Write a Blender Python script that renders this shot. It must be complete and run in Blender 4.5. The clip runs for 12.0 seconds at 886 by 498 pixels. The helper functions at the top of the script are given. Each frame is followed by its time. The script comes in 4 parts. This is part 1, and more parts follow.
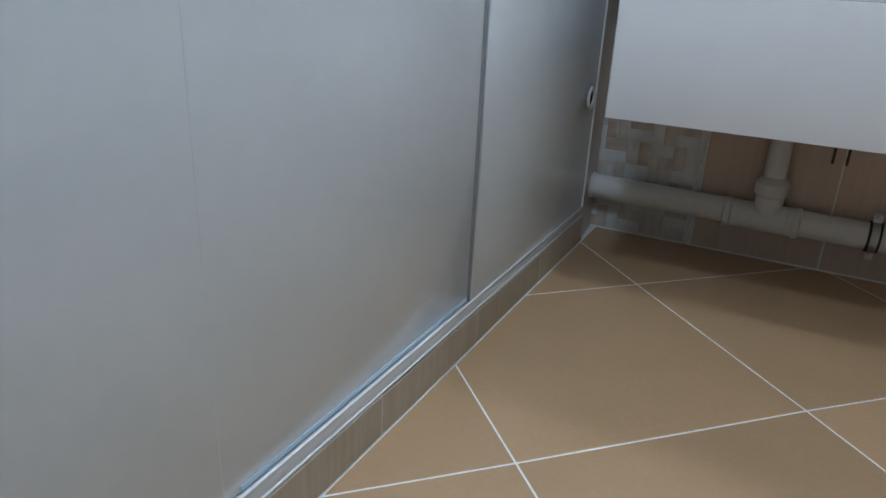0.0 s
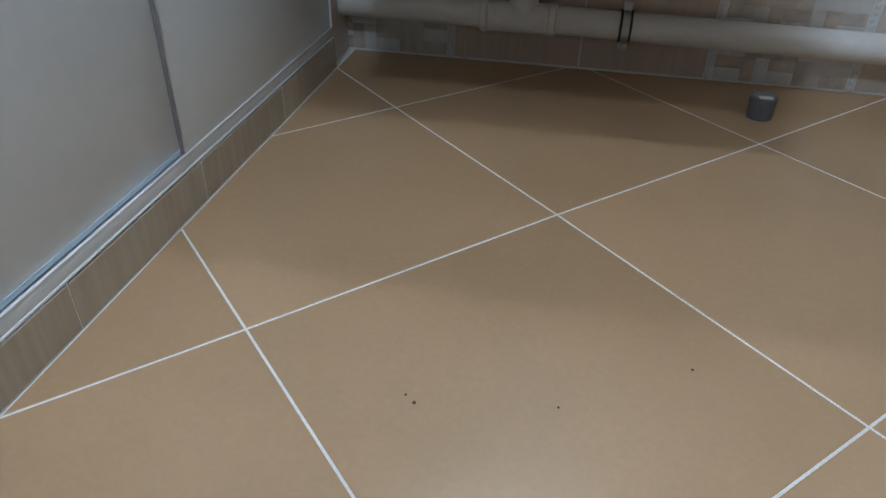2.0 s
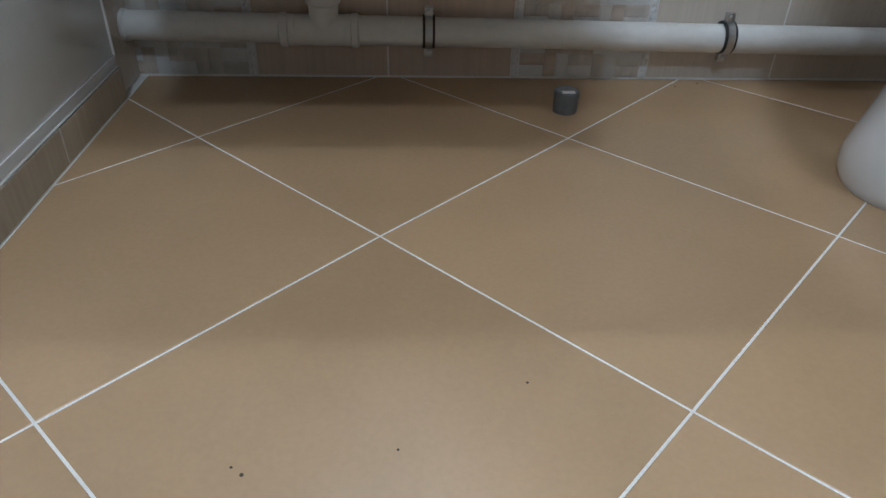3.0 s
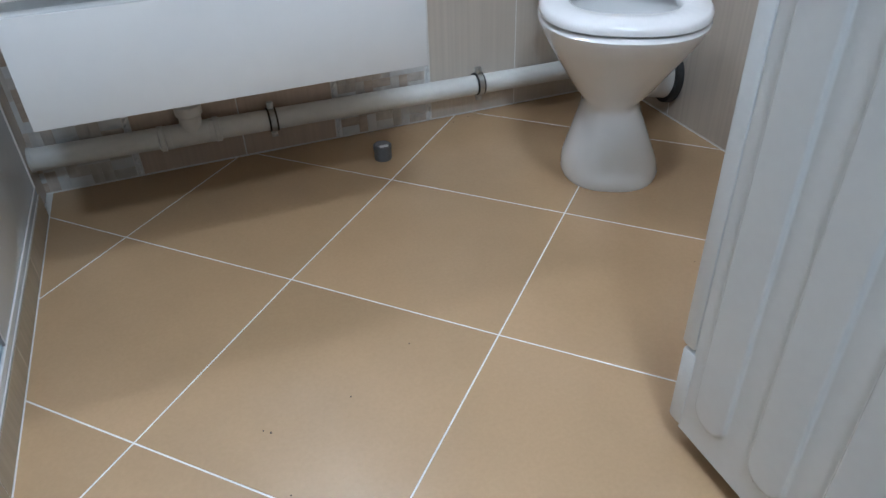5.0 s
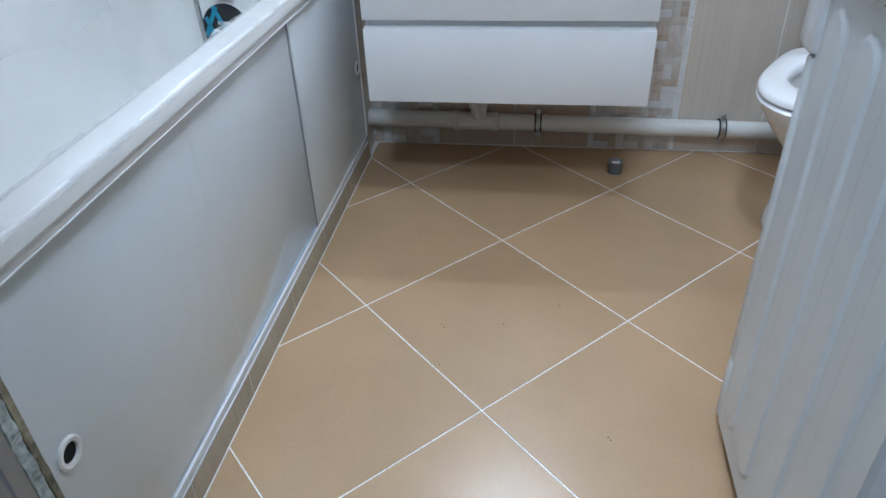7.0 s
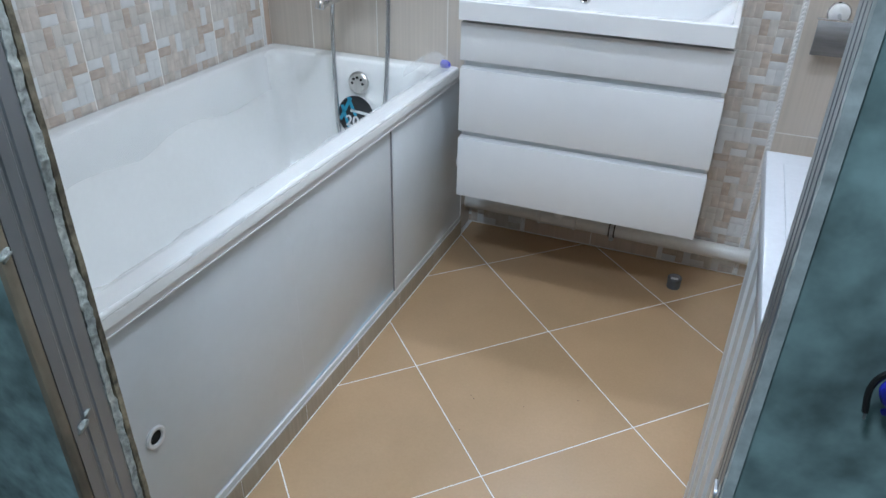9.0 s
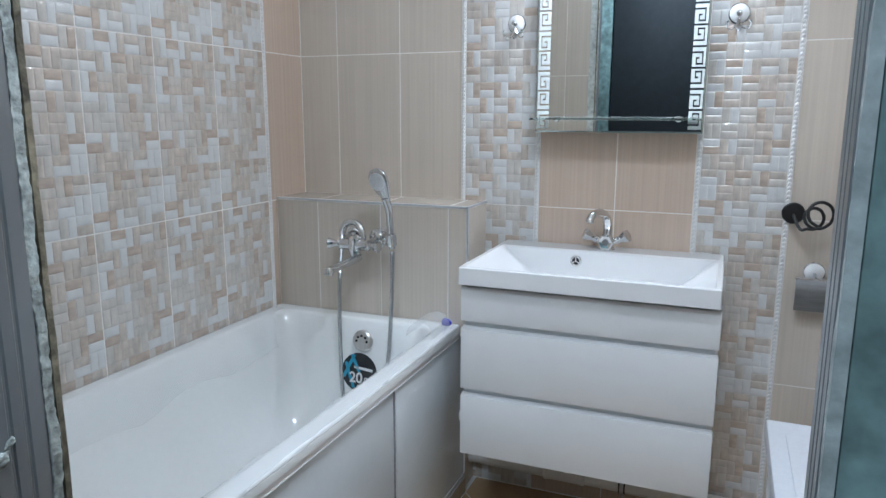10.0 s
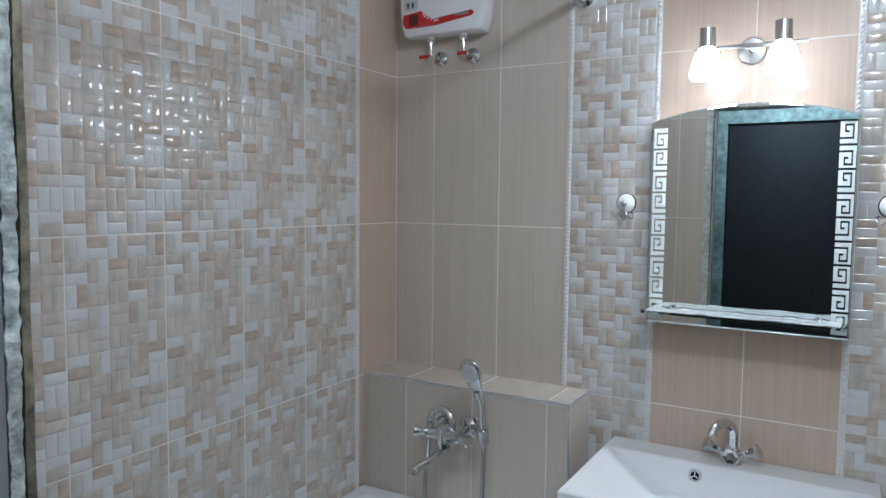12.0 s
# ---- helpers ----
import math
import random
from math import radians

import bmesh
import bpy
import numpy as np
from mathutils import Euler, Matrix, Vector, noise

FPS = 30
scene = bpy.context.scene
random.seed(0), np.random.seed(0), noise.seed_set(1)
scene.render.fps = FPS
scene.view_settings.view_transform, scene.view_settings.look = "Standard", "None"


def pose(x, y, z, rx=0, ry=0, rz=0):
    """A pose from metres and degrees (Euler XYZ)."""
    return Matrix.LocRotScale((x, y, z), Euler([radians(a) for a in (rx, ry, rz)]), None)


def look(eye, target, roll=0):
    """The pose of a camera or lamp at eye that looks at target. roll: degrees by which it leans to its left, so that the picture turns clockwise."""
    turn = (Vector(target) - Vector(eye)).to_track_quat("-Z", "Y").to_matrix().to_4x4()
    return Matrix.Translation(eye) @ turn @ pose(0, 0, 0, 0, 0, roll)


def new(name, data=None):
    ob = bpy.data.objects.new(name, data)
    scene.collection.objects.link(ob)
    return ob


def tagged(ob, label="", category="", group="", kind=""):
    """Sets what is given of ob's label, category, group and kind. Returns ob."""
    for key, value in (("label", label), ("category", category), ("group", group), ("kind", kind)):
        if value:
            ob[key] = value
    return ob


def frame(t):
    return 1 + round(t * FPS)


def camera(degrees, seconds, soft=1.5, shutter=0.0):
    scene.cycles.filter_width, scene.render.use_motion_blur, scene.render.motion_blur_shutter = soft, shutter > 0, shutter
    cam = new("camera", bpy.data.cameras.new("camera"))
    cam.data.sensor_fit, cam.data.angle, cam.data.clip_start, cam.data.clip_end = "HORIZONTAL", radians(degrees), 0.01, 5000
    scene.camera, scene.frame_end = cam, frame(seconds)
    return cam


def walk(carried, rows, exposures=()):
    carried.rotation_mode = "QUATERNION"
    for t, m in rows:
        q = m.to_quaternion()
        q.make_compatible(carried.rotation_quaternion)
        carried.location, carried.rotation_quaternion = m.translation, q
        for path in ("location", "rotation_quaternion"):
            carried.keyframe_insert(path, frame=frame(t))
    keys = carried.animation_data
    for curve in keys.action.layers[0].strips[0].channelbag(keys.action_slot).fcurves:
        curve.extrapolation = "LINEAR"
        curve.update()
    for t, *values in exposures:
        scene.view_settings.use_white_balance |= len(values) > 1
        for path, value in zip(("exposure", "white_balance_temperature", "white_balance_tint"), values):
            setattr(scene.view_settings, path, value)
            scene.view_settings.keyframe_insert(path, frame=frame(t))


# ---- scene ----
cam = camera(64.6, 12.0)
PATH = [
    (0, (-0.083, -0.934, 0.525), (-0.921, 0.726, -0.211), 2.7),
    (0.5, (-0.106, -0.94, 0.528), (-0.9, 0.698, -0.3), 1.7),
    (1, (-0.07, -0.915, 0.516), (-0.743, 0.656, -0.522), 0.7),
    (1.5, (-0.026, -0.844, 0.481), (-0.51, 0.744, -0.634), 0.6),
    (2, (0.003, -0.794, 0.474), (-0.312, 0.831, -0.649), 1.3),
    (2.5, (0.007, -0.755, 0.478), (-0.125, 0.897, -0.642), 2.2),
    (3, (0.032, -0.741, 0.482), (0.137, 0.916, -0.634), 1.7),
    (3.5, (0.057, -0.745, 0.549), (0.518, 0.82, -0.608), 1.8),
    (5.5, (-0.132, -1.283, 0.897), (0.439, 0.261, -0.239), -2.3),
    (6, (-0.134, -1.422, 0.97), (0.236, 0.19, -0.154), -2.4),
    (6.5, (-0.018, -1.493, 1.0), (0.007, 0.168, -0.113), -3.3),
    (7, (0.09, -1.535, 1.014), (-0.175, 0.102, -0.104), -2.4),
    (8.8, (0.33, -1.644, 1.241), (-0.309, -0.085, 0.164), 1.0),
    (9, (0.33, -1.677, 1.257), (-0.314, -0.073, 0.251), 1.1),
    (9.5, (0.314, -1.71, 1.309), (-0.386, 0.004, 0.553), 0.8),
    (10, (0.329, -1.692, 1.323), (-0.41, 0.127, 0.943), 0.1),
    (10.5, (0.339, -1.66, 1.374), (-0.429, 0.181, 1.232), 0.1),
    (11, (0.312, -1.607, 1.457), (-0.546, 0.194, 1.315), 0.3),
    (11.5, (0.277, -1.551, 1.551), (-0.68, 0.199, 1.404), 0.6),
    (12, (0.246, -1.489, 1.614), (-0.762, 0.232, 1.469), 0.6),
]
walk(cam, [(t, look(eye, target, roll)) for t, eye, target, roll in PATH], [(0.0, 0.07, 5350, 8), (1.0, 0.10, 5350, 8), (2.0, 0.04, 5350, 8), (2.5, 0.06, 5380, 8), (3.0, 0.15, 5420, 8), (3.5, 0.23, 5450, 8), (5.5, 0.38, 5300, 8), (7.2, 0.36, 5200, 8), (9.0, 0.33, 5350, 8), (9.6, 0.24, 5400, 8), (10.4, 0.0, 5400, 8), (11.0, -0.16, 5430, 8), (11.5, -0.37, 5450, 8), (12.0, -0.40, 5450, 8)])

# ---- world and lights ----
world = bpy.data.worlds.new("world")
scene.world = world
world.use_nodes = True
world.node_tree.nodes["Background"].inputs["Color"].default_value = (0.6, 0.7, 0.8, 1)
world.node_tree.nodes["Background"].inputs["Strength"].default_value = 0.02


def area_lamp(name, eye, target, size, watts, colour):
    data = bpy.data.lights.new(name, "AREA")
    data.shape, data.size, data.energy, data.color = "DISK", size, watts, colour
    ob = new(name, data)
    ob.matrix_world = look(eye, target)
    return ob


globe = bpy.data.lights.new("ceiling_lamp", "POINT")
globe.energy, globe.color, globe.shadow_soft_size = 28.0, (0.93, 0.97, 1.0), 0.07
new("ceiling_lamp", globe).location = (0.27, -0.78, 2.52)
# unseen fill light, added to brighten the corridor's green walls
area_lamp("corridor_fill", (-0.1, -1.95, 2.56), (-0.1, -1.93, 0), 0.3, 20.0, (0.90, 0.97, 1.0))
SHADE_GLOW, BULB_GLOW = 16.5, 850.0

# ---- materials ----


def material(name, colour, rough=0.5, metal=0.0, grain=0.0, scale=40.0, bump=0.0, stretch=(1, 1, 1), blotch=0.0,
             vary=0.0, coat=0.0, shine=0.5, glass=0.0, alpha=1.0, glow=0.0, rough_vary=0.0, blotch_scale=3.0):
    """A surface with fine grain, large soft blotches and, where asked for, a little difference from piece to piece."""
    m = bpy.data.materials.new(name)
    m.use_nodes = True
    nt = m.node_tree
    n, link = nt.nodes, nt.links.new
    b = n["Principled BSDF"]
    b.inputs["Roughness"].default_value, b.inputs["Metallic"].default_value = rough, metal
    b.inputs["Specular IOR Level"].default_value = shine
    b.inputs["Coat Weight"].default_value, b.inputs["Coat Roughness"].default_value = coat, 0.08
    b.inputs["Transmission Weight"].default_value, b.inputs["Alpha"].default_value = glass, alpha
    if glow:
        b.inputs["Emission Color"].default_value, b.inputs["Emission Strength"].default_value = (*colour, 1), glow
    coords = n.new("ShaderNodeTexCoord").outputs["Object"]
    if vary:
        info = n.new("ShaderNodeObjectInfo")
        shift = n.new("ShaderNodeVectorMath")
        shift.operation = "MULTIPLY_ADD"
        shift.inputs[1].default_value = (7.3, 5.1, 9.7)
        link(info.outputs["Random"], shift.inputs[0])
        link(coords, shift.inputs[2])
        coords = shift.outputs[0]
    fine = n.new("ShaderNodeTexNoise")
    fine.inputs["Scale"].default_value, fine.inputs["Detail"].default_value = scale, 4
    mapping = n.new("ShaderNodeMapping")
    mapping.inputs["Scale"].default_value = stretch
    link(coords, mapping.inputs["Vector"])
    link(mapping.outputs[0], fine.inputs["Vector"])
    big = n.new("ShaderNodeTexNoise")
    big.inputs["Scale"].default_value, big.inputs["Detail"].default_value = blotch_scale, 3
    link(coords, big.inputs["Vector"])

    def level(source, amount):
        r = n.new("ShaderNodeMapRange")
        r.inputs["From Min"].default_value, r.inputs["From Max"].default_value = 0.3, 0.7
        r.inputs["To Min"].default_value, r.inputs["To Max"].default_value = 1 - amount, 1 + amount
        link(source, r.inputs["Value"])
        return r.outputs["Result"]

    value = level(fine.outputs["Fac"], grain)
    for source, amount in ((big.outputs["Fac"], blotch), (info.outputs["Random"] if vary else None, vary)):
        if source is not None and amount:
            mul = n.new("ShaderNodeMath")
            mul.operation = "MULTIPLY"
            link(value, mul.inputs[0])
            link(level(source, amount), mul.inputs[1])
            value = mul.outputs[0]
    mix = n.new("ShaderNodeVectorMath")
    mix.operation = "SCALE"
    mix.inputs[0].default_value = colour
    link(value, mix.inputs["Scale"])
    link(mix.outputs[0], b.inputs["Base Color"])
    if rough_vary:
        r = n.new("ShaderNodeMapRange")
        r.inputs["From Min"].default_value, r.inputs["From Max"].default_value = 0.3, 0.7
        r.inputs["To Min"].default_value, r.inputs["To Max"].default_value = max(rough - rough_vary, 0.02), rough + rough_vary
        link(big.outputs["Fac"], r.inputs["Value"])
        link(r.outputs["Result"], b.inputs["Roughness"])
    if bump:
        bu = n.new("ShaderNodeBump")
        bu.inputs["Strength"].default_value, bu.inputs["Distance"].default_value = 0.6, bump
        link(fine.outputs["Fac"], bu.inputs["Height"])
        link(bu.outputs["Normal"], b.inputs["Normal"])
    return m


LINES = (1, 1, 0.012)
floor_tile_m = material("floor_tile_glaze", (0.452, 0.302, 0.167), 0.27, shine=0.8, grain=0.03, scale=160, bump=0.00012, blotch=0.07, vary=0.03)
grout_m = material("white_grout", (0.77, 0.75, 0.71), 0.8, grain=0.08, scale=300, bump=0.0003, blotch=0.08)
beige_m = material("beige_lined_glaze", (0.575, 0.51, 0.435), 0.07, shine=0.6, grain=0.055, scale=130, bump=0.00006, stretch=LINES, blotch=0.02, vary=0.015)
peach_m = material("peach_lined_glaze", (0.56, 0.445, 0.355), 0.06, shine=0.5, grain=0.06, scale=130, bump=0.00006, stretch=LINES, blotch=0.02, vary=0.015)
mosaic_ms = [material("mosaic_white_glaze", (0.65, 0.655, 0.645), 0.045, coat=0.35, shine=1.0, grain=0.03, scale=60, blotch=0.04, blotch_scale=25),
             material("mosaic_cream_glaze", (0.56, 0.53, 0.485), 0.045, coat=0.35, shine=1.0, grain=0.11, scale=70, blotch=0.10, blotch_scale=30, stretch=(1, 1, 0.15)),
             material("mosaic_peach_glaze", (0.50, 0.415, 0.34), 0.045, coat=0.35, shine=1.0, grain=0.14, scale=70, blotch=0.12, blotch_scale=30, stretch=(0.15, 1, 1)),
             material("mosaic_pale_peach_glaze", (0.54, 0.48, 0.42), 0.045, coat=0.35, shine=1.0, grain=0.13, scale=70, blotch=0.14, blotch_scale=35, stretch=(1, 1, 0.15))]
plinth_m = material("plinth_tile_glaze", (0.40, 0.345, 0.265), 0.25, grain=0.08, scale=120, stretch=(1, 0.05, 0.05), blotch=0.04, vary=0.05)
bead_m = material("white_bead_glaze", (0.74, 0.735, 0.72), 0.15, grain=0.05, scale=200)
acrylic_m = material("white_acrylic", (0.87, 0.88, 0.865), 0.12, grain=0.01, scale=60, blotch=0.015, coat=0.3)
panel_m = material("grey_white_pvc_panel", (0.67, 0.705, 0.725), 0.15, grain=0.012, scale=40, blotch=0.02, bump=0.00005)
lacquer_m = material("white_lacquer", (0.80, 0.80, 0.80), 0.13, grain=0.008, scale=30, blotch=0.012, coat=0.2)
ceramic_m = material("white_sanitary_ceramic", (0.81, 0.81, 0.81), 0.07, grain=0.008, scale=30, coat=0.4)
pvc_m = material("white_pipe_plastic", (0.70, 0.69, 0.66), 0.35, grain=0.03, scale=60, blotch=0.04)
seat_m = material("white_seat_plastic", (0.80, 0.80, 0.81), 0.16, grain=0.008, scale=50)
steel_m = material("white_enamelled_steel", (0.71, 0.725, 0.735), 0.26, grain=0.012, scale=80, blotch=0.02)
chrome_m = material("chrome", (0.66, 0.67, 0.68), 0.06, 1.0, grain=0.03, scale=60)
satin_m = material("brushed_nickel", (0.56, 0.55, 0.53), 0.30, 1.0, grain=0.10, scale=150, stretch=(1, 1, 0.08))
alu_m = material("aluminium_trim", (0.72, 0.74, 0.77), 0.28, 0.8, grain=0.06, scale=120)
zinc_m = material("zinc_plated_steel", (0.55, 0.56, 0.56), 0.32, 1.0, grain=0.12, scale=120)
dark_steel_m = material("dark_brushed_steel", (0.22, 0.22, 0.225), 0.38, 0.7, grain=0.12, scale=150, stretch=(0.1, 1, 1))
hose_m = material("steel_hose", (0.52, 0.53, 0.54), 0.25, 1.0, grain=0.1, scale=200)
rubber_m = material("black_rubber", (0.018, 0.018, 0.018), 0.55, grain=0.2, scale=120)
black_m = material("black_plastic", (0.012, 0.012, 0.012), 0.38, grain=0.2, scale=90)
grey_plastic_m = material("grey_screw_lid_plastic", (0.13, 0.135, 0.14), 0.5, grain=0.1, scale=120)
mirror_m = material("mirror_silvering", (0.86, 0.89, 0.88), 0.005, 1.0)
mirror_edge_m = material("mirror_bevel", (0.55, 0.62, 0.61), 0.04, 0.9)
frost_m = material("frosted_etching", (0.70, 0.74, 0.73), 0.6, grain=0.08, scale=300)
glass_m = material("greenish_glass", (0.82, 0.93, 0.90), 0.02, glass=1.0)
thin_film_m = material("thin_clear_film", (0.88, 0.90, 0.92), 0.12, alpha=0.18, bump=0.006, scale=18, coat=1.0)
film_m = material("clear_protective_film", (0.88, 0.90, 0.92), 0.12, alpha=0.28, bump=0.005, scale=16, coat=0.7)
wrap_m = material("milky_wrapping_film", (0.88, 0.94, 0.93), 0.14, alpha=0.75, bump=0.004, scale=30, coat=0.6)
blue_film_m = material("pale_blue_film", (0.58, 0.76, 0.90), 0.16, alpha=0.8, bump=0.001, scale=30, coat=0.5)
shade_m = material("lit_opal_glass", (1.0, 0.985, 0.975), 0.3, glow=SHADE_GLOW)
laminate_m = material("pale_grey_laminate", (0.50, 0.51, 0.535), 0.3, grain=0.04, scale=150, blotch=0.03)
bulb_m = material("lit_bulb_glass", (1.0, 0.985, 0.975), 0.3, glow=BULB_GLOW)
teal_m = material("blotched_green_wall_paint", (0.205, 0.28, 0.27), 0.62, grain=0.42, scale=26, bump=0.0016, blotch=0.32, blotch_scale=6)
plaster_m = material("crumbling_plaster", (0.40, 0.42, 0.39), 0.9, grain=0.45, scale=90, bump=0.006, blotch=0.35, blotch_scale=14)
old_wood_m = material("old_tan_wood", (0.27, 0.225, 0.16), 0.75, grain=0.35, scale=30, bump=0.002, blotch=0.3, blotch_scale=12, stretch=(1, 1, 0.1))
# lighter copy of the plaster, with the light on it put into the colour
lit_plaster_m = material("lit_plaster", (0.50, 0.53, 0.51), 0.85, grain=0.25, scale=60, bump=0.002, blotch=0.12, blotch_scale=9)
rot_m = material("stained_old_board", (0.20, 0.17, 0.115), 0.85, grain=0.6, scale=55, bump=0.006, blotch=0.4, blotch_scale=9)
frame_m = material("grey_steel_door_frame", (0.275, 0.285, 0.295), 0.34, 0.55, grain=0.08, scale=25, blotch=0.12, stretch=(1, 1, 0.15))
dark_door_m = material("black_door_leaf", (0.010, 0.012, 0.015), 0.8, grain=0.2, scale=30, blotch=0.15)
ceiling_m = material("white_ceiling_paint", (0.74, 0.74, 0.73), 0.85, grain=0.03, scale=80)
screed_m = material("grey_screed", (0.22, 0.21, 0.20), 0.85, grain=0.2, scale=30, bump=0.002)
red_m = material("red_plastic", (0.50, 0.018, 0.02), 0.25, grain=0.06, scale=80)
dark_red_m = material("dark_red_window", (0.10, 0.006, 0.006), 0.12, grain=0.1, scale=80)
blue_m = material("blue_plastic", (0.03, 0.03, 0.42), 0.3, grain=0.06, scale=80)
sticker_m = material("black_sticker", (0.012, 0.014, 0.017), 0.3, grain=0.1, scale=90)
sticker_blue_m = material("sticker_blue", (0.05, 0.33, 0.50), 0.35, grain=0.06, scale=90)
print_m = material("white_print", (0.78, 0.78, 0.78), 0.5, grain=0.02)
grey_print_m = material("grey_print", (0.25, 0.25, 0.26), 0.5, grain=0.05)
hole_m = material("dark_void", (0.004, 0.004, 0.004), 0.9, grain=0.1)
dirt_m = material("dark_crumb", (0.06, 0.045, 0.03), 0.9, grain=0.3, scale=200)

# ---- helpers for shapes ----
ORIGIN = {}


def thing(name, at, label, category, group="", kind=""):
    ob = new(name)
    ob.empty_display_size = 0.05
    ob.location = at
    ORIGIN[ob] = Vector(at)
    return tagged(ob, label, category, group, kind)


def finish(bm, name, mats, smooth=True, sharp=35):
    me = bpy.data.meshes.new(name)
    bmesh.ops.recalc_face_normals(bm, faces=bm.faces)
    if smooth:
        for f in bm.faces:
            f.smooth = True
        for e in bm.edges:
            if len(e.link_faces) == 2 and e.calc_face_angle(0) > radians(sharp):
                e.smooth = False
    bm.to_mesh(me)
    bm.free()
    for m in mats if isinstance(mats, (list, tuple)) else [mats]:
        me.materials.append(m)
    return me


def part(name, bm, mats, parent, label="", smooth=True, sharp=35):
    """One mesh, given in the room's metres, under its thing or part."""
    top = parent
    while top.parent:
        top = top.parent
    if top in ORIGIN:
        bm.transform(Matrix.Translation(-ORIGIN[top]))
    ob = new(name, finish(bm, name, mats, smooth, sharp))
    ob.parent = parent
    return tagged(ob, label)


def solo(name, bm, mats, label="", category="", group="", kind="", smooth=True):
    return tagged(new(name, finish(bm, name, mats, smooth)), label, category, group, kind)


def box(lo, hi, bevel=0.0, bm=None, segments=2):
    own = bmesh.new()
    vs = [own.verts.new((x, y, z)) for x in (lo[0], hi[0]) for y in (lo[1], hi[1]) for z in (lo[2], hi[2])]
    for q in ((0, 1, 3, 2), (4, 6, 7, 5), (0, 4, 5, 1), (2, 3, 7, 6), (0, 2, 6, 4), (1, 5, 7, 3)):
        own.faces.new([vs[i] for i in q])
    if bevel:
        bmesh.ops.bevel(own, geom=own.edges[:], offset=bevel, segments=segments, profile=0.5, affect="EDGES")
    return merge(bm, own)


def merge(bm, own):
    if bm is None:
        return own
    me = bpy.data.meshes.new("join")
    own.to_mesh(me)
    own.free()
    bm.from_mesh(me)
    bpy.data.meshes.remove(me)
    return bm


def rings(loops, bm=None, caps=(True, True), closed=True):
    """A skin over loops of points."""
    bm = bm or bmesh.new()
    vs = [[bm.verts.new(p) for p in loop] for loop in loops]
    n = len(vs[0])
    for a, b in zip(vs, vs[1:]):
        for i in range(n if closed else n - 1):
            j = (i + 1) % n
            bm.faces.new((a[i], a[j], b[j], b[i]))
    if caps[0]:
        bm.faces.new(vs[0][::-1])
    if caps[1]:
        bm.faces.new(vs[-1])
    return bm


def frame_at(direction):
    return Vector(direction).normalized().to_track_quat("Z", "Y").to_matrix()


def lathe(at, axis, profile, bm=None, n=24, caps=(True, True)):
    """profile: rows of radius and height along the axis."""
    m = frame_at(axis)
    at = Vector(at)
    return rings([[at + m @ Vector((r * math.cos(2 * math.pi * i / n), r * math.sin(2 * math.pi * i / n), h)) for i in range(n)] for r, h in profile], bm, caps)


def smooth_path(points, steps=8):
    pts = [Vector(p) for p in points]
    out = []
    for i in range(len(pts) - 1):
        a, b, c, d = pts[max(i - 1, 0)], pts[i], pts[i + 1], pts[min(i + 2, len(pts) - 1)]
        for k in range(steps):
            t = k / steps
            out.append(0.5 * (2 * b + (c - a) * t + (2 * a - 5 * b + 4 * c - d) * t * t + (3 * b - a - 3 * c + d) * t ** 3))
    return out + [pts[-1]]


def tube(points, radius, bm=None, n=12, steps=8, ribbed=0.0):
    path = smooth_path(points, steps) if steps else [Vector(p) for p in points]
    loops, side = [], None
    for i, p in enumerate(path):
        d = (path[min(i + 1, len(path) - 1)] - path[max(i - 1, 0)]).normalized()
        side = (side - d * side.dot(d)).normalized() if side else d.orthogonal().normalized()
        up = d.cross(side)
        r = radius(i / (len(path) - 1)) if callable(radius) else radius
        r *= 1 + ribbed * (i % 2)
        loops.append([p + r * (math.cos(2 * math.pi * k / n) * side + math.sin(2 * math.pi * k / n) * up) for k in range(n)])
    return rings(loops, bm)


def prism(outline, lo, hi, axis="z", bevel=0.0):
    """A flat outline pushed from lo to hi along an axis."""
    def at(p, h):
        return {"z": (p[0], p[1], h), "y": (p[0], h, p[1]), "x": (h, p[0], p[1])}[axis]
    bm = rings([[at(p, lo) for p in outline], [at(p, hi) for p in outline]])
    if bevel:
        bmesh.ops.recalc_face_normals(bm, faces=bm.faces)
        edges = [e for e in bm.edges if e.calc_face_angle(0) > 0.9]
        bmesh.ops.bevel(bm, geom=edges, offset=bevel, segments=2, profile=0.5, affect="EDGES")
    return bm


def rounded(x0, y0, x1, y1, r, n=6):
    out = []
    for cx, cy, a in ((x1 - r, y1 - r, 0), (x0 + r, y1 - r, 90), (x0 + r, y0 + r, 180), (x1 - r, y0 + r, 270)):
        out += [(cx + r * math.cos(radians(a + 90 * k / n)), cy + r * math.sin(radians(a + 90 * k / n))) for k in range(n + 1)]
    return out


# ---- sizes of the room ----
WEST, EAST, NORTH, SOUTH, CEIL = -1.153, 1.09, 0.57, -1.15, 2.6
HALL_Y, HALL_W, HALL_E = -2.4, -1.5, 1.5
DOOR_W, DOOR_E, DOOR_TOP, SOUTH_OUT = -0.371, 0.390, 2.07, -1.238
GAP = 0.0005


def wall(name, boxes, m, label):
    bm = bmesh.new()
    for lo, hi in boxes:
        box(lo, hi, bm=bm)
    return solo(name, bm, m, label, "wall", kind="structure", smooth=False)


